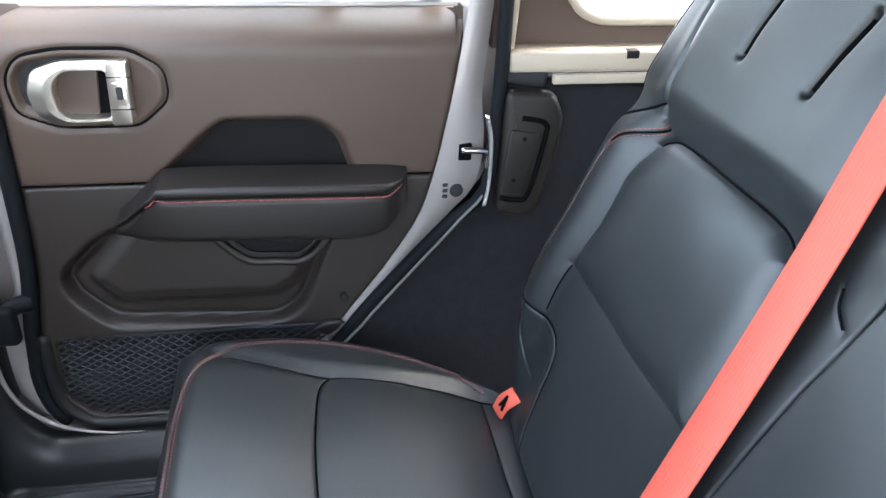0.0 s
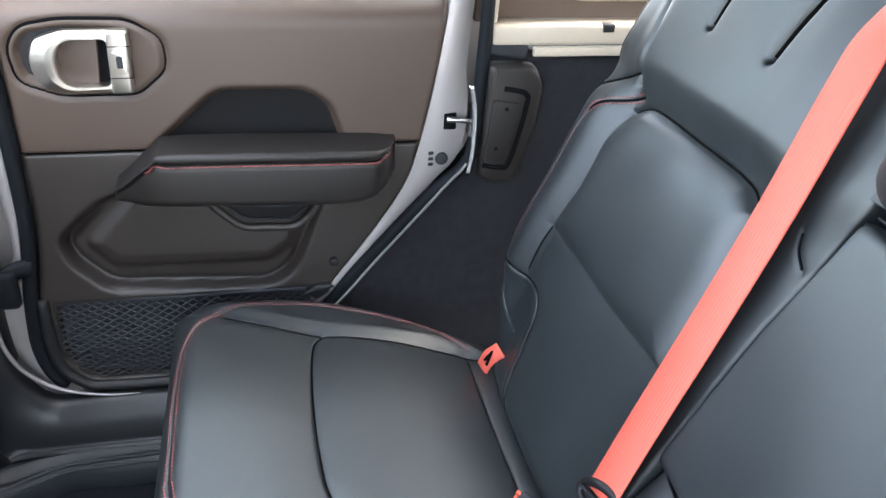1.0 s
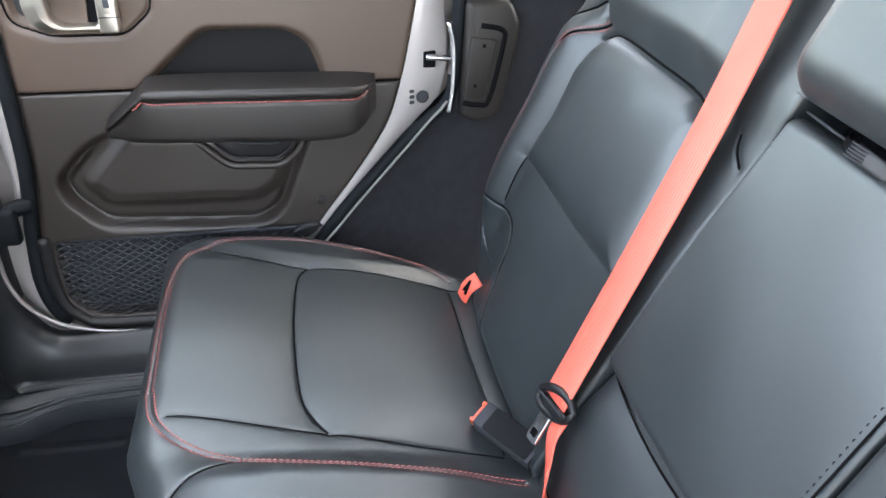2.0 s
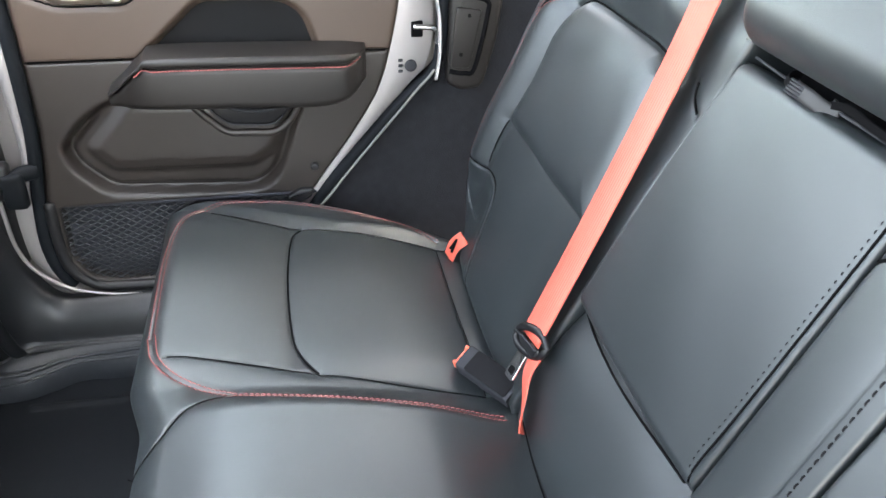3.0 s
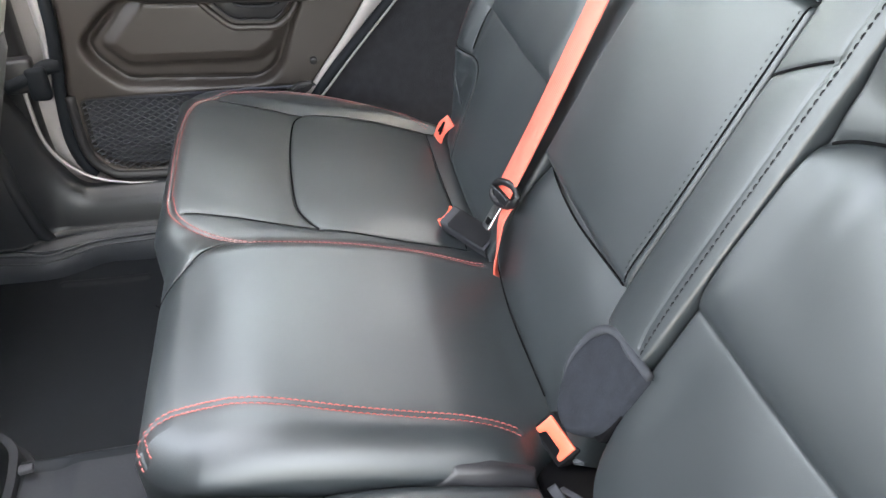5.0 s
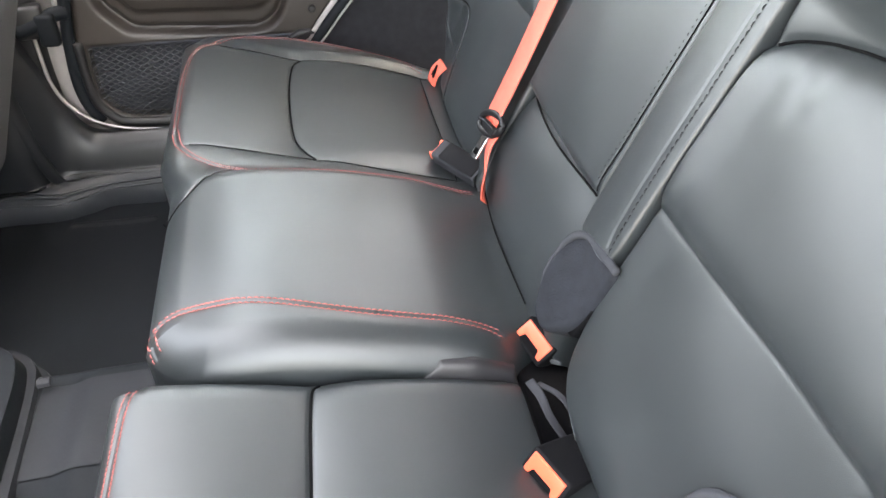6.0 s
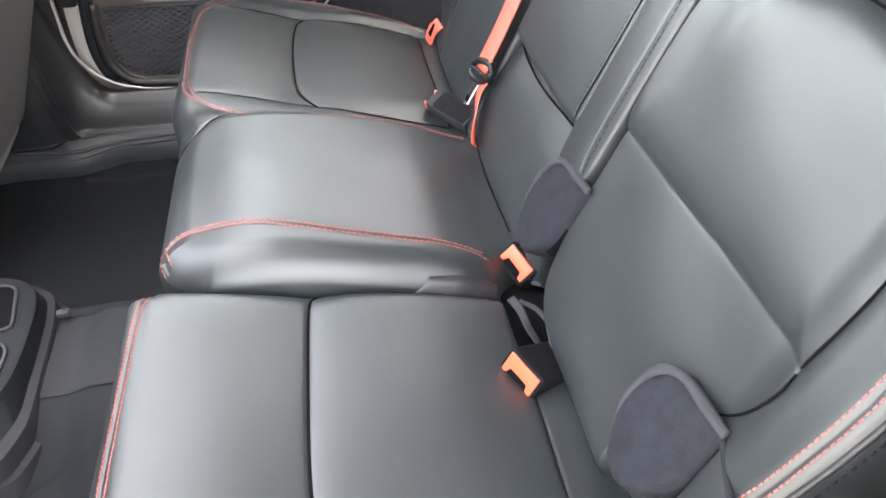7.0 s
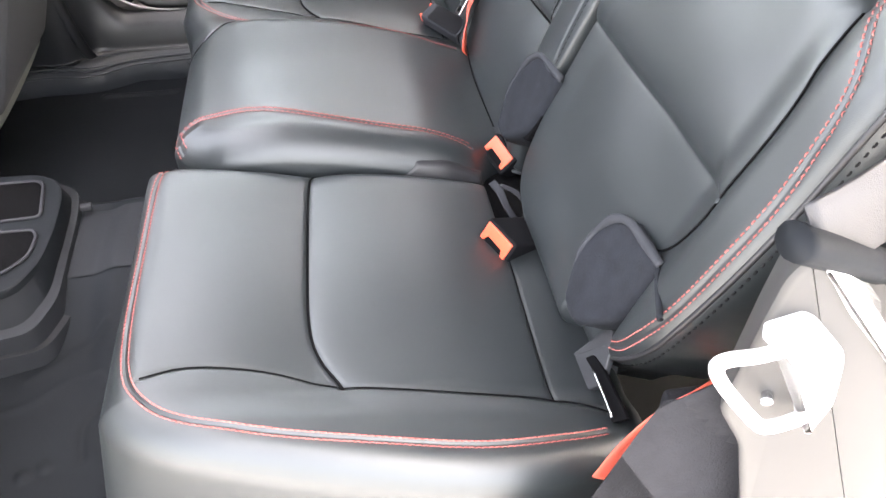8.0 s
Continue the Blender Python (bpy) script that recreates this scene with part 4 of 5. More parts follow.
def panel_height(x, z):
    h = 0 * x
    h = h + groove(x, z, curve([(-0.40, 0.634), (0.0, 0.632), (0.20, 0.631)], 6), 0.003, 0.0016, 0.001, 0.006)
    h = h - 0.022 * ease(inside(x, z, ALCOVE), -0.003, 0.012)
    d = inside(x, z, POCKET)
    h = h - 0.012 * ease(d, -0.006, 0.010) - 0.022 * np.exp(-(d / 0.0065) ** 2) * ease(z, 0.57, 0.53) * ease(x, 0.0, -0.06)
    g = inside(x, z, INNER)
    h = h + 0.016 * ease(g, -0.010, 0.020) + 0.005 * np.exp(-((g - 0.004) / 0.006) ** 2) * ease(z, 0.50, 0.47) * ease(x, -0.05, -0.12)
    e = inside(x, z, BEZEL)
    h = h - 0.005 * np.exp(-(e / 0.004) ** 2) - 0.014 * ease(e, 0.003, 0.014) * ease(x, -0.20, -0.30)
    h = h - 0.030 * ease(inside(x, z, NETHOLE), 0.0, 0.006)
    h = h - 0.012 * ease(z, 0.40, 0.385) * ease(x, -0.40, -0.42)
    # broad shoulder under the window
    h = h - 0.034 * ease(z, 0.800, 0.868) ** 2
    return h


part("trim_panel", pad(door_at, panel_height, lambda z: FRONT_EDGE(z) + 0.022, lambda z: REAR_EDGE(z) - 0.004, 0.634, 0.858, (0.012, 0.008, 0.003, 0.060), 0.035, step=0.003), PLASTIC, door, "brown-grey grained upper panel")
part("trim_panel", pad(door_at, panel_height, lambda z: FRONT_EDGE(z) + 0.022, lambda z: REAR_EDGE(z) - 0.004, 0.215, 0.632, (0.012, 0.008, 0.02, 0.003), 0.035, step=0.003), PLASTIC_LOWER, door, "moulded lower panel darkened for shade low on the door")
# black plate over the panel plastic: shade of the handle recess as colour
part("bezel_shade", prism(rounded([(-0.378, 0.778), (-0.362, 0.803), (-0.318, 0.809), (-0.250, 0.808), (-0.250, 0.719), (-0.330, 0.719), (-0.374, 0.738)], 0.012), door_at, -0.035, -0.0125, 0.001, 1), PLASTIC_BLACK, door, "black plate painting the shade round the handle")
part("bump_stop", prism(rounded([(-0.030, 0.385), (-0.010, 0.399), (0.016, 0.399), (0.012, 0.385), (-0.008, 0.372)], 0.006), door_at, -0.002, 0.010, 0.004), PLASTIC_BLACK, door)

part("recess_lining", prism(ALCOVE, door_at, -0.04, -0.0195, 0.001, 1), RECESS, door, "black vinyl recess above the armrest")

panel_surface = lambda x, z: door_at(x, z, panel_height(x, z) + 0.0003)
for line in ([(-0.392, 0.634), (-0.25, 0.633)], [(0.108, 0.632), (0.15, 0.631)]):
    seams([curve(line, 6)], panel_surface, door)
seams([np.array([*BEZEL, *BEZEL[:3]])], panel_surface, door, 0.0024)

# armrest: a rounded block with a leather top
ARM = soft_table([(-0.30, 0.012), (-0.26, 0.045), (-0.20, 0.062), (0.04, 0.062), (0.09, 0.050), (0.112, 0.010)])
low = soft_table([(-0.30, 0.574), (-0.26, 0.573), (-0.1, 0.568), (0.05, 0.564), (0.112, 0.590)])
high = soft_table([(-0.30, 0.575), (-0.262, 0.606), (-0.225, 0.640), (-0.19, 0.652), (0.05, 0.647), (0.112, 0.642)])


def armrest(name, z_lo, z_hi, mat, grow, label=""):
    verts, faces = [], []
    xs = np.linspace(-0.278, 0.112, 90)
    sides = 20
    for x in xs:
        d, zl, zh = float(ARM(x)) + grow, float(z_lo(x)), float(z_hi(x))
        prof = [(0.0, zl)]
        r = min(0.014, (zh - zl) * 0.45, d * 0.6)
        for k in range(7):
            g = math.pi / 2 * k / 6
            prof.append((d - r + r * math.sin(g), zl + r - r * math.cos(g)))
        for k in range(7):
            g = math.pi / 2 * k / 6
            prof.append((d - r + r * math.cos(g), zh - r + r * math.sin(g)))
        prof.append((0.0, zh + 0.004))
        n = len(prof)
        verts.extend(door_at(x, z, h) for h, z in prof)
    for i in range(len(xs) - 1):
        for k in range(n - 1):
            faces.append([i * n + k, (i + 1) * n + k, (i + 1) * n + k + 1, i * n + k + 1])
    faces.append([*range(n)])
    faces.append([(len(xs) - 1) * n + k for k in range(n)][::-1])
    return part(name, mesh(verts, faces), mat, door, label)


seam_z = lambda x: high(x) - 0.015 + 0.010 * ease(x, 0.075, 0.108) + 0.010 * ease(x, -0.20, -0.235)
armrest("armrest", low, lambda x: np.maximum(seam_z(x) + 0.002, low(x) + 0.008), DOOR_VINYL, 0.0, "padded leather door armrest")
armrest("armrest_top", lambda x: np.maximum(seam_z(x), low(x) + 0.006), lambda x: np.maximum(high(x), low(x) + 0.012), DOOR_VINYL, 0.003)
stitches([np.stack([np.linspace(-0.232, 0.104, 60), [float(seam_z(x)) - 0.003 for x in np.linspace(-0.232, 0.104, 60)]], 1)], lambda x, z: door_at(x, z, ARM(x) + 0.0012), STITCH_RED, door, step=0.005, label="red armrest stitching")

part("pull_cup", prism(rounded([(-0.148, 0.562), (-0.126, 0.538), (-0.107, 0.524), (-0.044, 0.520), (-0.026, 0.532), (-0.006, 0.552), (-0.006, 0.570), (-0.148, 0.570)], 0.008), door_at, -0.02, 0.006, 0.003, 3), GLOSS_BLACK, door, "dark pull cup under the armrest")
# dark plastic lip whose highlight is put into a lighter grey
part("pull_lip", tube([door_at(x, z, 0.007) for x, z in curve([(-0.144, 0.560), (-0.126, 0.538), (-0.107, 0.5245), (-0.075, 0.522), (-0.044, 0.5205), (-0.026, 0.532), (-0.010, 0.552)], 40)], 0.0018, 8), BUCKLE_GREY, door)
part("cup_rim", tube([door_at(x, z, 0.008) for x, z in curve([(-0.162, 0.558), (-0.142, 0.536), (-0.113, 0.512), (-0.077, 0.509), (-0.040, 0.508), (-0.015, 0.525), (0.002, 0.550)], 40)], 0.0060, 10), PLASTIC_LOWER, door)
part("pull_bar", tube([door_at(x, z, 0.014) for x, z in curve([(-0.106, 0.555), (-0.090, 0.549), (-0.047, 0.547), (-0.030, 0.552)], 16)], 0.0032, 10), BUCKLE_GREY, door)

# inner handle
part("handle_cup", prism(rounded([(-0.334, 0.796), (-0.275, 0.796), (-0.281, 0.727), (-0.334, 0.727)], 0.006), door_at, -0.02, -0.004, 0.002), PLASTIC, door)
# near-black plate paints the shade between handle cup and hinge block
part("handle_gap_shade", prism([(-0.281, 0.796), (-0.262, 0.796), (-0.262, 0.727), (-0.287, 0.727)], door_at, -0.02, -0.008, 0.001, 1), SEAM, door)


def spread(outline, c, n=72):
    """The outline met at even angles round c."""
    p = np.array([*outline, outline[0]], float) - c
    g = np.unwrap(np.arctan2(p[:, 1], p[:, 0]))
    if g[-1] < g[0]:
        p, g = p[::-1], g[::-1]
    want = g[0] + np.linspace(0, 2 * np.pi, n, endpoint=False)
    return np.stack([np.interp(want, g, p[:, 0]), np.interp(want, g, p[:, 1])], 1) + c, want


# flat-faced chrome loop: broad towards the hinge side of the door
MIDDLE = np.array([-0.294, 0.761])
loop_out, turn_out = spread(rounded([(-0.240, 0.803), (-0.318, 0.802), (-0.352, 0.791), (-0.361, 0.762), (-0.353, 0.731), (-0.326, 0.719), (-0.240, 0.721)], 0.010, 6), MIDDLE)
loop_in, turn_in = spread(rounded([(-0.262, 0.792), (-0.308, 0.792), (-0.320, 0.784), (-0.327, 0.766), (-0.324, 0.742), (-0.312, 0.731), (-0.262, 0.732)], 0.008, 6), MIDDLE)
first = int(np.argmin(np.abs((turn_in - turn_out[0] + np.pi) % (2 * np.pi) - np.pi)))
loop_in = np.roll(loop_in, -first, 0)
rings = [(0.0, -0.006), (0.0, 0.003), (0.05, 0.006), (0.58, 0.0135), (0.64, 0.0145), (0.90, 0.0145), (0.97, 0.013), (1.0, 0.009), (1.0, -0.006)]
n = len(loop_out)
verts = [door_at(*(loop_out[k] * (1 - f) + loop_in[k] * f), h) for f, h in rings for k in range(n)]
faces = [[i * n + k, i * n + (k + 1) % n, ((i + 1) % len(rings)) * n + (k + 1) % n, ((i + 1) % len(rings)) * n + k] for i in range(len(rings)) for k in range(n)]
handle = part("door_handle", mesh(verts, faces, 28), CHROME, door, "satin chrome door handle")
part("hinge_block", prism(rounded([(-0.264, 0.721), (-0.238, 0.721), (-0.236, 0.803), (-0.262, 0.803)], 0.004), door_at, -0.004, 0.0155, 0.003), CHROME, handle)
part("lock_tab", prism(rounded([(-0.257, 0.748), (-0.240, 0.748), (-0.240, 0.778), (-0.257, 0.778)], 0.004), door_at, 0.0150, 0.0175, 0.0015), CHROME, handle)
part("lock_window", prism(rounded([(-0.2525, 0.756), (-0.2445, 0.756), (-0.2445, 0.772), (-0.2525, 0.772)], 0.002), door_at, 0.0172, 0.0182, 0.0004, 1), BUCKLE_GREY, handle)
for z in (0.742, 0.783):
    part("joint", prism([(-0.262, z), (-0.235, z), (-0.235, z + 0.0012), (-0.262, z + 0.0012)], door_at, 0.0140, 0.0160, 0.0002, 1), SEAM, handle)

# net pocket
net = part("net_back", prism(rounded([(-0.400, 0.236), (0.01, 0.230), (0.01, 0.396), (-0.400, 0.396)], 0.01), door_at, -0.034, -0.026, 0.002), LINING, door, "pale grey pocket lining")
verts, faces = [], []
hole_poly = [tuple(q) for q in NETHOLE]


def cord(p, q, h0, h1):
    p, q = np.array(p), np.array(q)
    n = max(2, int(np.linalg.norm(q - p) / 0.004))
    t = np.linspace(0, 1, n + 1)
    x, z = p[0] + (q[0] - p[0]) * t, p[1] + (q[1] - p[1]) * t
    ok = inside(x, z, hole_poly) > -0.004
    d = (q - p) / np.linalg.norm(q - p)
    s = np.array([-d[1], d[0]]) * 0.0015
    for i in range(n):
        if ok[i] and ok[i + 1]:
            base = len(verts)
            for j in (i, i + 1):
                bul = 0.012 * math.sin(min(1, max(0, (z[j] - 0.24) / 0.15)) * math.pi) * math.sin(min(1, max(0, (x[j] + 0.41) / 0.4)) * math.pi)
                hh = h0 + (h1 - h0) * t[j] + bul
                verts.extend([door_at(x[j] + s[0], z[j] + s[1], hh), door_at(x[j], z[j], hh + 0.0014), door_at(x[j] - s[0], z[j] - s[1], hh), door_at(x[j], z[j], hh - 0.001)])
            faces.extend([[base + k, base + (k + 1) % 4, base + 4 + (k + 1) % 4, base + 4 + k] for k in range(4)])


for k in range(-26, 30):
    x0 = -0.41 + 0.0185 * k
    cord((x0, 0.230), (x0 + 0.27, 0.394), -0.010, -0.010)
    cord((x0 + 0.27, 0.230), (x0, 0.394), -0.011, -0.011)
part("net", mesh(verts, faces), NET, door, "black elastic mesh net")
part("net_hem", tube([door_at(x, z, -0.006) for x, z in curve([(-0.404, 0.394), (-0.2, 0.390), (0.02, 0.388)], 30)], 0.0050, 8), LINING, door)
part("pocket_frame", tube([door_at(x, z, 0.000) for x, z in curve([(-0.413, 0.402), (-0.414, 0.330), (-0.407, 0.278), (-0.382, 0.246), (-0.345, 0.233), (-0.2, 0.229), (0.02, 0.226)], 50)], 0.0095, 12), PLASTIC_BLACK, door, "raised black pocket frame")
for x, z, r in ((0.020, 0.438, 0.007),):
    part("plug", prism([(x + r * math.cos(g), z + r * math.sin(g)) for g in np.linspace(0, 6.0, 16)], door_at, -0.002, 0.008, 0.003), PLASTIC_BLACK, door)

# painted metal edge of the door, behind the trim
zs = np.linspace(0.19, 0.90, 60)


def edge_band(inner, outer, name, mat, h_in, h_out, label=""):
    vv, ff = [], []
    for z in zs:
        a, b = float(inner(z)), float(outer(z))
        for t in np.linspace(0, 1, 7):
            x = a + (b - a) * t
            vv.append(door_at(x, z, h_in + (h_out - h_in) * t + 0.006 * math.sin(math.pi * t)))
        vv.append(door_at(b + 0.001 * (1 if b > a else -1), z, h_out - 0.05))
        vv.append(door_at(a, z, -0.06))
    for i in range(len(zs) - 1):
        for k in range(9):
            k2 = (k + 1) % 9
            ff.append([i * 9 + k, i * 9 + k2, (i + 1) * 9 + k2, (i + 1) * 9 + k])
    ff.append([*range(9)][::-1])
    ff.append([(len(zs) - 1) * 9 + k for k in range(9)])
    return part(name, mesh(vv, ff, 50), mat, door, label)


WIDE = soft_table([(0.19, 0.008), (0.38, 0.015), (0.48, 0.024), (0.56, 0.042), (0.60, 0.062), (0.65, 0.062), (0.70, 0.052), (0.74, 0.040), (0.80, 0.034), (0.90, 0.030)])
edge_band(lambda z: REAR_EDGE(z) - 0.004, lambda z: REAR_EDGE(z) + WIDE(z), "rear_edge", PAINT, -0.004, -0.012, "silver painted door edge")
FWIDE = soft_table([(0.19, 0.004), (0.23, 0.010), (0.30, 0.030), (0.38, 0.040), (0.45, 0.020), (0.47, 0.012), (0.60, 0.020), (0.90, 0.020)])
edge_band(lambda z: FRONT_EDGE(z) + 0.002, lambda z: FRONT_EDGE(z) - FWIDE(z), "front_edge", PAINT, -0.010, -0.016, "silver painted door edge")
part("gap_seal", tube([door_at(float(FRONT_EDGE(z)) + 0.012, z, -0.002) for z in np.linspace(0.24, 0.85, 40)], 0.011, 8), RUBBER, door)
part("weather_seal", tube([door_at(float(REAR_EDGE(z) + WIDE(z)) + 0.012, z, 0.012) for z in np.linspace(0.24, 0.60, 30)], 0.0022, 8), SEAT_CLOTH, door, "pale grey seal lip")
part("latch_slot", prism(rounded([(0.186, 0.650), (0.206, 0.650), (0.206, 0.676), (0.186, 0.676)], 0.003), door_at, -0.012, -0.0015, 0.001, 1), SEAM, door)
part("screw_plug", prism([(0.186 + 0.010 * math.cos(g), 0.604 + 0.010 * math.sin(g)) for g in np.linspace(0, 6.0, 18)], door_at, -0.012, 0.002, 0.003), BUCKLE_GREY, door)
for k in range(3):
    part("mark", prism(rounded([(0.165, 0.594 + 0.009 * k), (0.172, 0.594 + 0.009 * k), (0.173, 0.598 + 0.009 * k), (0.166, 0.598 + 0.009 * k)], 0.001, 2), door_at, -0.01, -0.0008 + 0.003, 0.0003, 1), BUCKLE_GREY, door)
part("outer_skin", prism(rounded([(-0.56, 0.12), (0.08, 0.12), (0.255, 0.60), (0.262, 0.86), (-0.56, 0.86)], 0.03), door_at, -0.09, -0.062, 0.004), PAINT, door, "silver painted outer skin")
# window rail, divider and glass
part("window_rail", tube([(x, 0.812, 0.850) for x in np.linspace(-0.42, 0.20, 12)], 0.010, 14), PLASTIC_BLACK, door)
part("window_divider", box((0.017, 0.806, 1.066), (0.027, 0.026, 0.42), bevel=0.006), LINER, door)
part("window_frame", box((0.185, 0.800, 1.066), (0.03, 0.026, 0.42), (0, 8, 0), bevel=0.006), PAINT, door)
part("window_frame", box((-0.455, 0.790, 1.05), (0.03, 0.03, 0.44), bevel=0.006), PLASTIC_BLACK, door)
part("window_frame", box((-0.12, 0.790, 1.275), (0.70, 0.03, 0.03), bevel=0.006), PLASTIC_BLACK, door)
glass = part("window_glass", box((-0.13, 0.802, 1.06), (0.62, 0.004, 0.42), bevel=0), GLASS, door, smooth=False)
glass.visible_shadow = False

striker = thing("door_striker", (0.225, 0.73, 0.66), "bright steel door striker loop at the door gap", "striker")
part("loop", tube(curve([(0.190, 0.722, 0.668), (0.215, 0.720, 0.667), (0.228, 0.722, 0.662), (0.232, 0.726, 0.646)], 14), 0.0045, 10), STEEL, striker)
part("plate", box((0.233, 0.735, 0.665), (0.008, 0.03, 0.055), (0, 8, 0), 0.003), STEEL, striker)

# ---- body shell round the rear seat ----
def quarter_height(x, z):
    return -0.004 * ease(z, 0.70, 0.75) + 0.003 * np.sin(x * 9) * np.sin(z * 11)


q_lo = soft_table([(0.0, -0.10), (0.20, -0.075), (0.376, 0.033), (0.477, 0.118), (0.55, 0.184), (0.60, 0.236), (0.689, 0.246), (0.80, 0.250)])
tagged(part("wall_far", pad(lambda x, z, h: (x, 0.735 - h, z), quarter_height, q_lo, lambda z: 0.95 + 0 * z, 0.02, 0.762, (0.006, 0.004, 0.004, 0.012), 0.05, step=0.01), CARPET), "black carpeted side wall beside the rear seat", "wall", kind="structure")
grip_plate = thing("pillar_cover", (0.28, 0.72, 0.66), "dark plastic cover plate with two screws on pillar", "cover plate")
side_at = lambda x, z, h: (x, 0.735 - h, z)
cover = part("cover", prism(rounded([(0.248, 0.752), (0.318, 0.750), (0.334, 0.716), (0.326, 0.645), (0.304, 0.566), (0.272, 0.560), (0.244, 0.572)], 0.012), side_at, 0.0, 0.022, 0.010, 5), DOOR_VINYL, grip_plate)
part("plate", prism(rounded([(0.256, 0.700), (0.298, 0.694), (0.280, 0.600), (0.248, 0.604)], 0.006), side_at, 0.018, 0.026, 0.002), DOOR_VINYL, cover)
part("groove", tube([side_at(x, z, 0.022) for x, z in curve([(0.272, 0.716), (0.305, 0.708), (0.307, 0.684), (0.289, 0.600), (0.272, 0.592), (0.248, 0.596)], 30)], 0.004, 8), SEAM, cover)
for x, z in ((0.277, 0.686), (0.265, 0.624)):
    part("screw", prism([(x + 0.003 * math.cos(g), z + 0.003 * math.sin(g)) for g in np.linspace(0, 6.0, 12)], side_at, 0.024, 0.0275, 0.001, 2), SEAM, cover)
part("striker_edge", strip([(x, 0.714, z) for x, z in curve([(0.222, 0.722), (0.229, 0.690), (0.231, 0.655), (0.230, 0.615), (0.225, 0.580)], 24)], (1.0, -0.35, 0.0), 0.007, 0.0016), STEEL, cover, "bright striker plate edge")
tagged(part("trim_seal", tube([(float(q_lo(z)) - 0.008, 0.728, z) for z in np.linspace(0.25, 1.2, 50)], 0.010, 10), RUBBER), "black rubber door seal", "seal", kind="structure")
tub = thing("sill_rail", (0.42, 0.74, 0.76), "cream painted tub rail under the quarter window", "rail", kind="structure")
part("rail", box((0.60, 0.748, 0.790), (0.70, 0.05, 0.030), bevel=0.006), CREAM, tub)
part("face", box((0.63, 0.728, 0.766), (0.63, 0.010, 0.014), bevel=0.002), CREAM, tub)
part("corner", box((0.275, 0.735, 0.775), (0.065, 0.02, 0.034), (0, 8, 0), 0.006), BUCKLE_GREY, tub)
part("clip", box((0.425, 0.728, 0.800), (0.018, 0.014, 0.012), bevel=0.002), PLASTIC_BLACK, tub)
part("post", box((0.266, 0.752, 1.05), (0.014, 0.03, 0.52), (0, 3, 0), 0.004), CREAM, tub)
# hardtop side with a rounded quarter window
wall = thing("hardtop", (0.6, 0.77, 0.8), "brown lined hardtop with rounded quarter windows", "hardtop", kind="structure")


def hardtop_side(y, name):
    outer = [(0.235, 0.80), (1.30, 0.80), (1.30, 1.32), (0.235, 1.32)]
    hole = rounded([(0.335, 0.838), (1.15, 0.838), (1.15, 1.22), (0.335, 1.22)], 0.07, 8)
    bm = bmesh.new()
    for yy in (y, y + 0.02):
        o = [bm.verts.new((x, yy, z)) for x, z in outer]
        hverts = [bm.verts.new((x, yy, z)) for x, z in hole]
        eds = [bm.edges.new((o[i], o[(i + 1) % 4])) for i in range(4)]
        eds += [bm.edges.new((hverts[i], hverts[(i + 1) % len(hverts)])) for i in range(len(hverts))]
        bmesh.ops.triangle_fill(bm, edges=eds, use_beauty=True)
    bm.verts.ensure_lookup_table()
    n = 4 + len(hole)
    for ring in (range(4), range(4, n)):
        ring = list(ring)
        for i, k in enumerate(ring):
            k2 = ring[(i + 1) % len(ring)]
            bm.faces.new([bm.verts[k], bm.verts[k2], bm.verts[n + k2], bm.verts[n + k]])
    part(name, bm, LINER, wall, smooth=False)
    part("window_rim", tube([(x, y - 0.004, z) for x, z in hole + hole[:1]], 0.008, 8), CREAM, wall)


hardtop_side(0.765, "side_wall")
hardtop_side(-0.785, "side_wall")
part("rear_wall", box((1.31, 0, 0.60), (0.03, 1.56, 0.60), bevel=0.004), LINER, wall)
# roof is out of view; its front edge is placed to shape the light
part("roof_lining", box((0.735, 0, 1.335), (1.21, 1.60, 0.03), bevel=0.004), HEADLINER, wall)
part("roof_lining", box((-0.03, 0, 1.335), (0.30, 1.60, 0.03), bevel=0.004), HEADLINER, wall)
for y in (0.77, -0.77):
    part("roof_rail", box((-0.45, y, 1.325), (2.0, 0.06, 0.05), bevel=0.015), PLASTIC_BLACK, wall)
part("cargo_floor", box((0.86, 0, 0.30), (0.90, 1.46, 0.03), bevel=0.004), CARPET, wall)

# floor tunnel and rubber mat in one sheet
RIDGES = [curve([(-0.446, -0.225), (-0.394, -0.201), (-0.366, -0.185), (-0.340, -0.160)], 12), curve([(-0.480, -0.266), (-0.435, -0.256), (-0.396, -0.235), (-0.350, -0.230)], 12),
          curve([(-0.337, -0.268), (-0.362, -0.299), (-0.356, -0.350)], 8)]


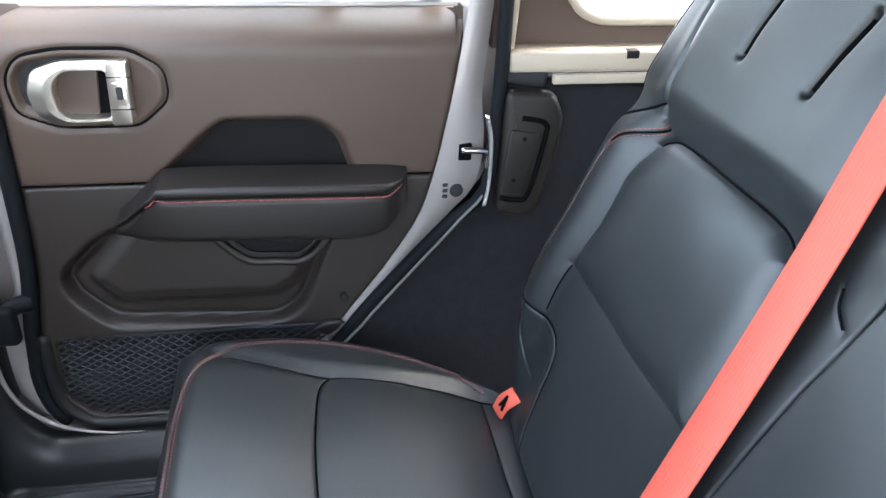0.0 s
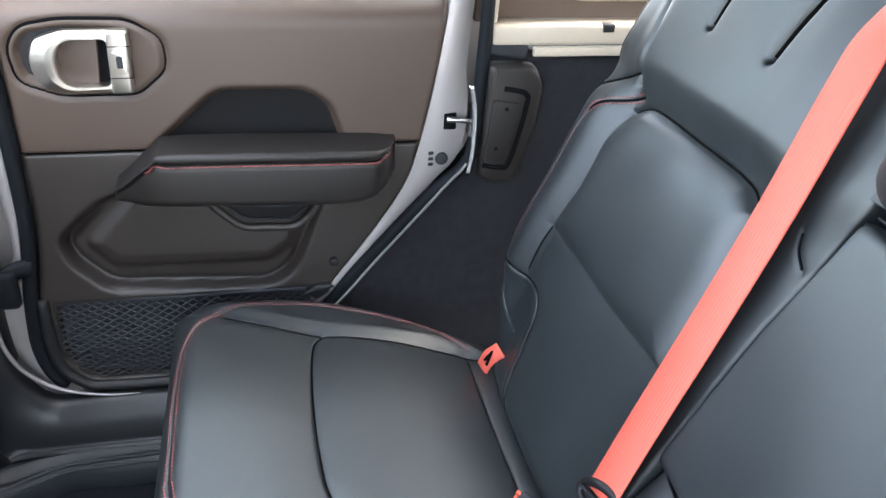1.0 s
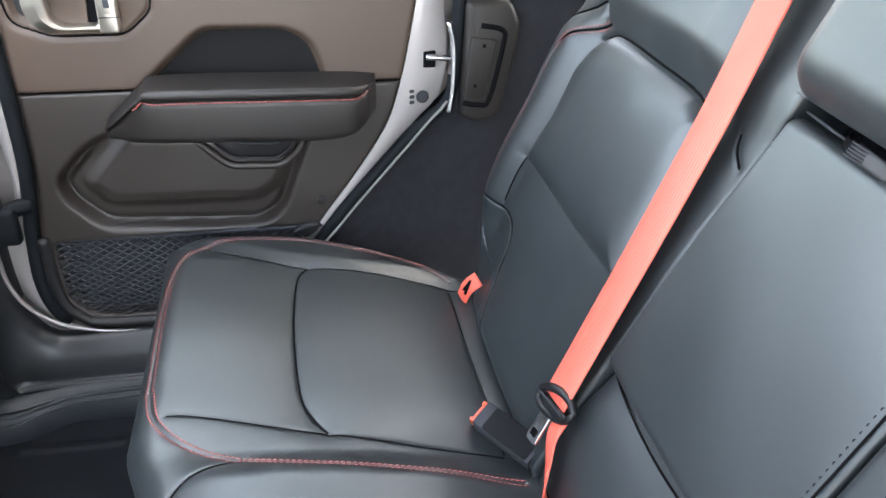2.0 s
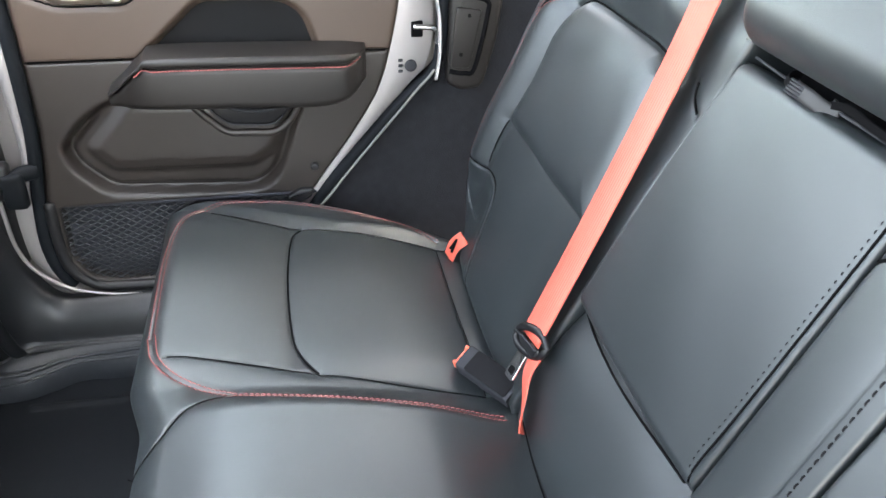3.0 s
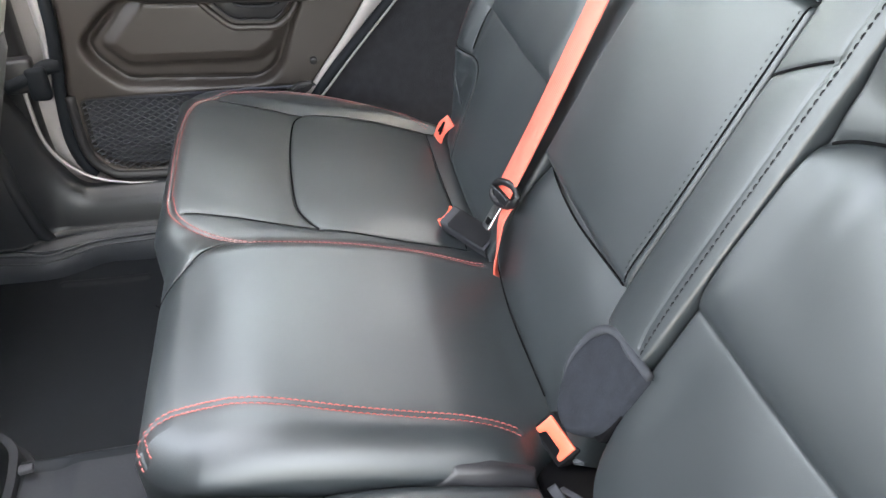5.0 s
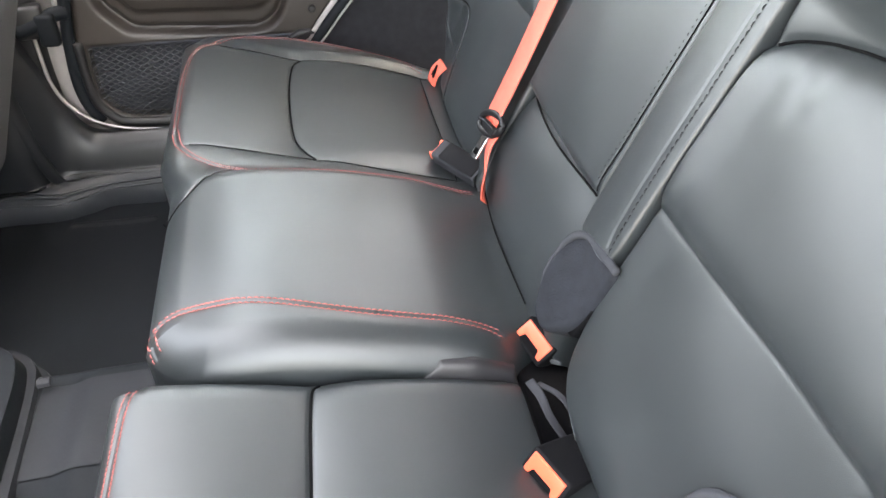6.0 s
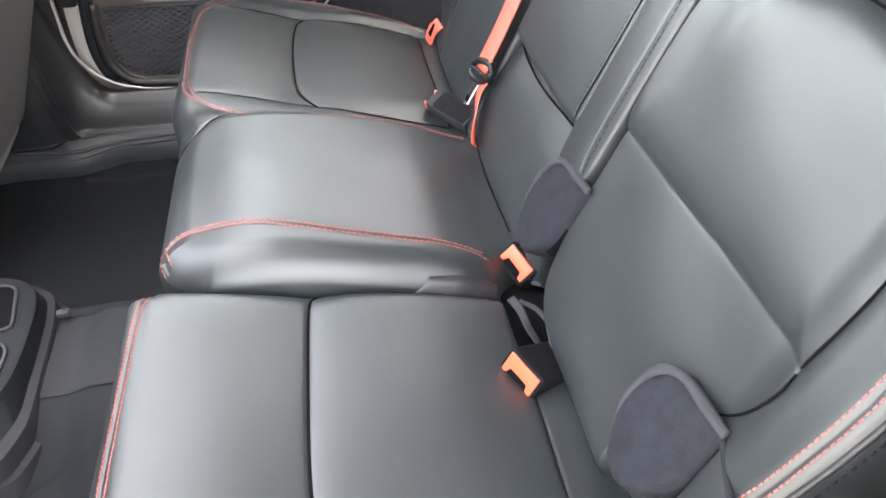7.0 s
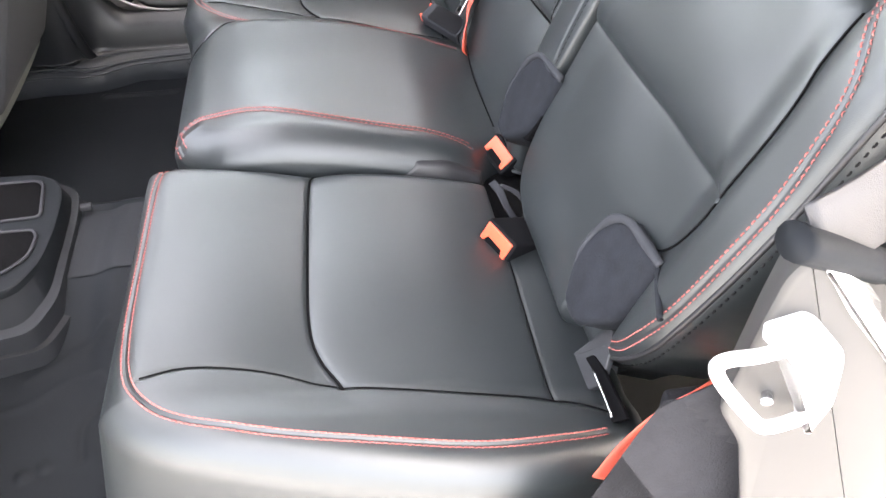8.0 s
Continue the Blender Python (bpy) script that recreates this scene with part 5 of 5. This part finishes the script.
def floor_z(x, y):
    tunnel = 0.085 * ease(y, 0.125, 0.085) * (0.7 * ease(y, -0.30, -0.08) + 0.3 * np.clip((y + 0.28) / 0.195, 0, 1))
    z = 0.10 + tunnel
    z = z + 0.035 * ease(y, 0.645, 0.690)
    z = z - 0.010 * ease(x, -0.33, -0.37) * ease(y, 0.10, 0.07) * ease(y, -0.30, -0.16)
    for line, tall in zip(RIDGES, (0.0030, 0.0035, -0.003)):
        z = z + tall * np.exp(-(away(x, y, line) / 0.0045) ** 2)
    # moulded bar and two studs
    z = z + 0.004 * ease(np.abs(y - 0.576), 0.008, 0.004) * ease(np.abs(x + 0.40), 0.080, 0.076)
    for bx, by in ((-0.424, -0.366), (-0.400, -0.356)):
        z = z + 0.004 * np.exp(-((np.hypot(x - bx, y - by)) / 0.009) ** 4)
    return z + 0.0015 * np.sin(x * 23 + y * 7) * np.sin(y * 19)


xs, ys = np.linspace(-1.2, 0.0, 300), np.linspace(-0.70, 0.690, 360)
X, Y = np.meshgrid(xs, ys, indexing="ij")
Zf = floor_z(X, Y)
fv = np.stack([X, Y, Zf], -1).reshape(-1, 3)
ff = [[i * 360 + j, (i + 1) * 360 + j, (i + 1) * 360 + j + 1, i * 360 + j + 1] for i in range(299) for j in range(359)]
floor = tagged(part("floor", mesh(fv, ff), RUBBER), "black rubber floor mat over the tunnel", "floor", kind="structure")
underbody = tagged(part("underbody", box((0.0, 0, 0.03), (2.7, 1.44, 0.05), bevel=0.01), PLASTIC_BLACK), "black car underbody", "underbody", kind="structure")
# lighter tunnel cover
xs2, ys2 = np.linspace(-0.404, -0.20, 60), np.linspace(-0.085, 0.070, 90)
X, Y = np.meshgrid(xs2, ys2, indexing="ij")
fv = np.stack([X, Y, floor_z(X, Y) + 0.002], -1).reshape(-1, 3)
ff = [[i * 90 + j, (i + 1) * 90 + j, (i + 1) * 90 + j + 1, i * 90 + j + 1] for i in range(59) for j in range(89)]
tagged(part("tunnel_cover", mesh(fv, ff), RUBBER_GREY), "worn grey rubber tunnel cover", "cover", kind="structure")

# mat edge and sill
MAT_TOP = soft_table([(-1.0, 0.60), (-0.75, 0.640), (-0.61, 0.655), (-0.50, 0.648), (-0.41, 0.660), (-0.31, 0.658), (0.0, 0.650)])
MAT_LOW = soft_table([(-1.0, 0.53), (-0.75, 0.560), (-0.61, 0.578), (-0.50, 0.576), (-0.45, 0.605), (-0.405, 0.632), (-0.31, 0.628), (0.0, 0.625)])
MAT_FOLD = soft_table([(-1.0, 0.58), (-0.61, 0.625), (-0.50, 0.618), (-0.43, 0.642), (-0.33, 0.652), (0.0, 0.648)])
mv, mf = [], []
for x in np.linspace(-0.98, -0.02, 120):
    top, foot, fold = float(MAT_TOP(x)), float(MAT_LOW(x)) + 0.016 * float(ease(np.array(x), -0.42, -0.50)), float(MAT_FOLD(x))
    foot = min(foot, fold - 0.008)
    wave = 0.003 * math.sin(x * 19)
    for y, z in ((top + 0.004, 0.140), (top, 0.156), (top - 0.3 * (top - fold), 0.157), (fold + 0.001, 0.147 + wave), (fold - 0.003, 0.145 + wave), (0.72 * fold + 0.28 * foot, 0.150 + wave), (0.35 * fold + 0.65 * foot, 0.144 + wave), (foot + 0.004, 0.130), (foot, 0.115), (foot + 0.004, 0.09)):
        mv.append((x, y, z))
for i in range(119):
    for k in range(9):
        mf.append([i * 10 + k, (i + 1) * 10 + k, (i + 1) * 10 + k + 1, i * 10 + k + 1])
mat_edge = tagged(part("mat_edge", mesh(mv, mf), MAT_GREY), "raised wavy grey rim of the rubber mat", "mat edge", kind="structure")
for share, rise, thick in ((0.02, 0.148, 0.0022), (0.38, 0.150, 0.0026), (0.72, 0.142, 0.0024)):
    ridge = [(x, float(MAT_FOLD(x)) * (1 - share) + float(MAT_LOW(x)) * share, rise + 0.003 * math.sin(x * 19)) for x in np.linspace(-0.95, -0.05, 60)]
    part("rim_fold", tube(ridge, thick, 8), MAT_GREY, mat_edge)


def sill_profile(x):
    rise = float(ease(np.array(x), -0.40, -0.60))
    top = 0.222 + 0.55 * rise ** 1.6
    bulge = 0.055 * float(ease(np.array(x), -0.475, -0.545))
    return [(0.722 - bulge, top + 0.002), (0.704 - bulge, top + 0.004), (0.690 - bulge, top - 0.006), (0.678 - bulge, 0.196 + (top - 0.210) * 0.55), (0.670 - bulge, 0.174 + (top - 0.222) * 0.25), (0.667 - bulge * 0.8, 0.161), (0.658 - bulge * 0.6, 0.153), (0.664, 0.05), (0.735, 0.05)]


xs = np.linspace(-0.95, -0.02, 70)
sv, sf = [], []
for x in xs:
    prof = curve(sill_profile(float(x)), 24)
    n = len(prof)
    sv.extend((x, y, z) for y, z in prof)
for i in range(len(xs) - 1):
    for k in range(n - 1):
        sf.append([i * n + k, (i + 1) * n + k, (i + 1) * n + k + 1, i * n + k + 1])
tagged(part("sill_outer", box((-0.15, 0.785, 0.11), (1.2, 0.07, 0.19), bevel=0.015), PAINT), "silver painted outer sill", "sill", kind="structure")
tagged(part("sill_trim", mesh(sv, sf), SILL), "black plastic sill and pillar trim", "sill trim", kind="structure")
tagged(part("sill_lip", tube([(x, 0.706, z) for x, z in curve([(-0.478, 0.45), (-0.477, 0.39), (-0.474, 0.334), (-0.455, 0.287), (-0.413, 0.249), (-0.351, 0.229), (-0.28, 0.224)], 50)], np.r_[np.full(31, 0.0034), np.linspace(0.0034, 0.0012, 20)], 10), PAINT), "silver painted sill flange", "sill", kind="structure")
tagged(part("trim_fold", tube(curve([(-0.545, 0.645, 0.42), (-0.534, 0.640, 0.33), (-0.524, 0.640, 0.25), (-0.508, 0.648, 0.175), (-0.495, 0.655, 0.150)], 24), np.linspace(0.020, 0.009, 25), 12), SILL), "rounded fold of the black pillar trim", "trim", kind="structure")
check = thing("door_check", (-0.45, 0.70, 0.45), "black door check strap at the hinge side", "door check")
part("arm", tube(curve([(-0.415, 0.722, 0.462), (-0.435, 0.712, 0.462), (-0.455, 0.700, 0.455), (-0.50, 0.690, 0.440)], 16), 0.011, 10, 1.2), RUBBER, check)
part("stop", box((-0.448, 0.698, 0.440), (0.035, 0.022, 0.060), (0, 0, 0), 0.008), RUBBER, check)
tagged(part("hinge_cover", box((-0.475, 0.705, 0.455), (0.05, 0.03, 0.06), (0, 0, 10), 0.008), PLASTIC_BLACK), "black door check cover", "hinge cover", kind="structure")
tagged(part("door_pillar", box((-0.52, 0.745, 0.80), (0.10, 0.06, 1.05), bevel=0.02), PLASTIC_BLACK), "black trimmed middle pillar", "pillar", kind="structure")

# rear end of the centre console with two shallow trays
console = thing("console_tray", (-0.55, -0.03, 0.18), "black plastic console end with two shallow cup trays", "console")
top_at = lambda x, y, h: (x, y, h)
CONSOLE = [(-0.74, 0.138), (-0.470, 0.132), (-0.434, 0.102), (-0.424, 0.060), (-0.421, -0.022), (-0.426, -0.090), (-0.451, -0.146), (-0.50, -0.152), (-0.74, -0.152)]
FOOT = [(-0.74, 0.150), (-0.462, 0.144), (-0.428, 0.112), (-0.420, 0.060), (-0.416, -0.030), (-0.412, -0.135), (-0.432, -0.196), (-0.50, -0.208), (-0.74, -0.210)]
grow = lambda line, k: [(-0.58 + (x + 0.58) * (1 + 0.7 * k), -0.03 + (y + 0.03) * (1 + 0.22 * k)) for x, y in line]
lift = lambda line, z: [(x, y, z) for x, y in rounded(line, 0.022)]
part("skirt", loft([lift(grow(FOOT, 0.24), 0.11), lift(grow(FOOT, 0.21), 0.150), lift(grow(FOOT, 0.19), 0.155), lift(grow(FOOT, 0.08), 0.157)]), RUBBER_GREY, console, "grey skirt round the console")
part("flange", loft([lift(grow(FOOT, 0.12), 0.13), lift(grow(FOOT, 0.10), 0.181), lift(grow(FOOT, 0.085), 0.185), lift(grow(FOOT, 0.02), 0.185)]), RUBBER_GREY, console)
part("body", loft([lift(grow(FOOT, 0.0), 0.13), lift(FOOT, 0.178), lift(grow(CONSOLE, 0.004), 0.205), lift(CONSOLE, 0.210), lift(grow(CONSOLE, -0.012), 0.2145), lift(grow(CONSOLE, -0.04), 0.216), lift(grow(CONSOLE, -0.08), 0.2155)]), RUBBER, console, "moulded plastic console end")
for line in ([(-0.70, 0.112), (-0.472, 0.110), (-0.460, 0.097), (-0.447, 0.014), (-0.70, 0.004)], [(-0.70, -0.014), (-0.450, -0.016), (-0.442, -0.034), (-0.444, -0.076), (-0.468, -0.106), (-0.50, -0.120), (-0.70, -0.120)]):
    tray = part("tray", prism(rounded(line, 0.010), top_at, 0.20, 0.2170, 0.001, 2), SEAM, console, "dark rubber tray insert")
    ring = rounded(line, 0.012)
    part("rim", tube([(x, y, 0.2175) for x, y in [*ring, ring[0]]], 0.0026, 8), BUCKLE_GREY, tray)
part("clip", box((-0.398, 0.066, 0.190), (0.018, 0.012, 0.008), (0, 0, 8), 0.002), BUCKLE_GREY, console)

# front seat backs
for y in (0.37, -0.37):
    fs = thing("front_seat", (-0.85, y, 0.12), "dark front seat seen from behind with net pocket", "car seat", "front seats")
    fat = lambda a, s, h, y=y: (-0.578 + 0.36 * s + 0.93 * h, y + a, 0.20 + 0.93 * s - 0.36 * h)
    back = part("backrest", pad(fat, lambda a, s: 0.01 * np.cos(a * 6), lambda s: -0.23 + 0 * s, lambda s: 0.23 + 0 * s, 0.0, 0.66, (0.05, 0.05, 0.05, 0.08), 0.09, step=0.02), SEAT_CLOTH, fs)
    part("map_pocket", pad(fat, lambda a, s: 0.018 + 0 * a, lambda s: -0.17 + 0 * s, lambda s: 0.17 + 0 * s, 0.08, 0.42, (0.02, 0.02, 0.02, 0.01), 0.0, step=0.02), NET, back)
    part("cushion", box((-0.86, y, 0.30), (0.48, 0.48, 0.16), (0, -6, 0), 0.05, 4), LEATHER_SIDE, fs)
    part("rail", box((-0.93, y, 0.16), (0.50, 0.40, 0.14), bevel=0.02), PLASTIC_BLACK, fs)

# near door opening: rear pillar with striker, wheel housing, sill
pillar = thing("pillar_near", (0.32, -0.74, 0.4), "white painted rear door pillar with steel striker", "pillar", kind="structure")
jamb = lambda x, z, h: (x - 0.5 * h, -0.737 - 0.35 * (x - 0.30) - 0.85 * h, z)
# jamb is white paint too, coloured dark to offset the strong daylight on it
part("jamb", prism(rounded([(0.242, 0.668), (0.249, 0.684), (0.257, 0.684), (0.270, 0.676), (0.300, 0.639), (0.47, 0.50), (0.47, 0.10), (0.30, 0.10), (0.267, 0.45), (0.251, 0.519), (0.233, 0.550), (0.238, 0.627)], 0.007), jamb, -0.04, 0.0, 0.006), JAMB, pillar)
part("striker_plate", prism(rounded([(0.238, 0.634), (0.256, 0.648), (0.263, 0.645), (0.285, 0.620), (0.290, 0.583), (0.285, 0.552), (0.274, 0.566), (0.258, 0.612)], 0.005), jamb, 0.0, 0.012, 0.004), WHITE, pillar)
part("striker_loop", tube([jamb(x, z, h) for x, z, h in curve([(0.262, 0.632, 0.008), (0.243, 0.625, 0.016), (0.226, 0.619, 0.018), (0.222, 0.611, 0.018), (0.230, 0.595, 0.018), (0.252, 0.568, 0.018), (0.260, 0.564, 0.017), (0.272, 0.570, 0.014), (0.282, 0.575, 0.008)], 44)], 0.0046, 10), WHITE, pillar, "white painted striker loop")
part("bolt", prism([(0.256 + 0.004 * math.cos(g), 0.575 + 0.004 * math.sin(g)) for g in np.linspace(0, 5.6, 7)], jamb, -0.004, 0.008, 0.002), STEEL, pillar)
part("ridge", prism(rounded([(0.257, 0.682), (0.270, 0.676), (0.300, 0.639), (0.46, 0.50), (0.46, 0.42), (0.316, 0.600), (0.307, 0.617), (0.277, 0.652)], 0.004), jamb, -0.02, 0.003, 0.002), WHITE, pillar, "white painted edge of the pillar")
tagged(part("wheel_housing", pad(lambda a, b, h: (0.30 + a, -0.690 - 0.1 * (0.5 - b) - 0.012 * ease(a + 0.9 * (b - 0.5), -0.055, -0.040), b), lambda a, b: 0 * a, lambda b: np.interp(b, [0.0, 0.43, 0.50, 0.548, 0.560, 0.62], [-0.28, -0.135, -0.105, -0.082, -0.058, 0.0]), lambda b: 0.8 + 0 * b, 0.05, 0.64, (0.004, 0.004, 0.004, 0.004), 0.02, step=0.01), CARPET), "grey carpeted wheel housing", "wheel housing", kind="structure")
strap2 = thing("shoulder_belt", (0.34, -0.70, 0.7), "black belt webbing hanging by the pillar", "seat belt")
part("webbing", strip(curve([(0.255, -0.712, 0.690), (0.300, -0.700, 0.706), (0.38, -0.67, 0.74), (0.50, -0.65, 0.86), (0.60, -0.64, 1.05)], 24), (0.4, -0.3, -0.85), 0.046, 0.003), LEATHER_SIDE, strap2)
part("loop_sleeve", tube(curve([(0.242, -0.712, 0.692), (0.265, -0.712, 0.682), (0.300, -0.708, 0.664)], 8), 0.015, 12, 0.7), RUBBER, strap2)
tagged(part("sill_near", box((-0.15, -0.71, 0.10), (0.9, 0.06, 0.12), bevel=0.012), PLASTIC_BLACK), "black plastic near sill", "sill", kind="structure")
tagged(part("side_near", box((0.86, -0.745, 0.45), (0.90, 0.03, 0.70), bevel=0.008), CARPET), "dark near side wall behind the door", "wall", kind="structure")
tagged(part("pillar_front_near", box((-0.52, -0.745, 0.75), (0.10, 0.06, 1.15), bevel=0.02), PLASTIC_BLACK), "black trimmed middle pillar", "pillar", kind="structure")
tagged(part("firewall", box((-1.55, 0, 0.45), (0.04, 1.5, 0.9), bevel=0.01), PLASTIC_BLACK), "black dashboard front", "dashboard", kind="structure")
tagged(part("front_door_far", box((-1.02, 0.745, 0.48), (0.96, 0.05, 0.72), bevel=0.02), PLASTIC), "dark front door trim", "car door", kind="structure")
tagged(part("front_door_near", box((-1.02, -0.745, 0.48), (0.96, 0.05, 0.72), bevel=0.02), PLASTIC), "dark front door trim", "car door", kind="structure")

# yard outside
bm = bmesh.new()
bmesh.ops.create_grid(bm, x_segments=8, y_segments=8, size=400)
bmesh.ops.translate(bm, vec=(0, 0, -0.62), verts=bm.verts)
tagged(part("ground", bm, ASPHALT), "pale concrete yard outside the car", "ground", kind="structure")
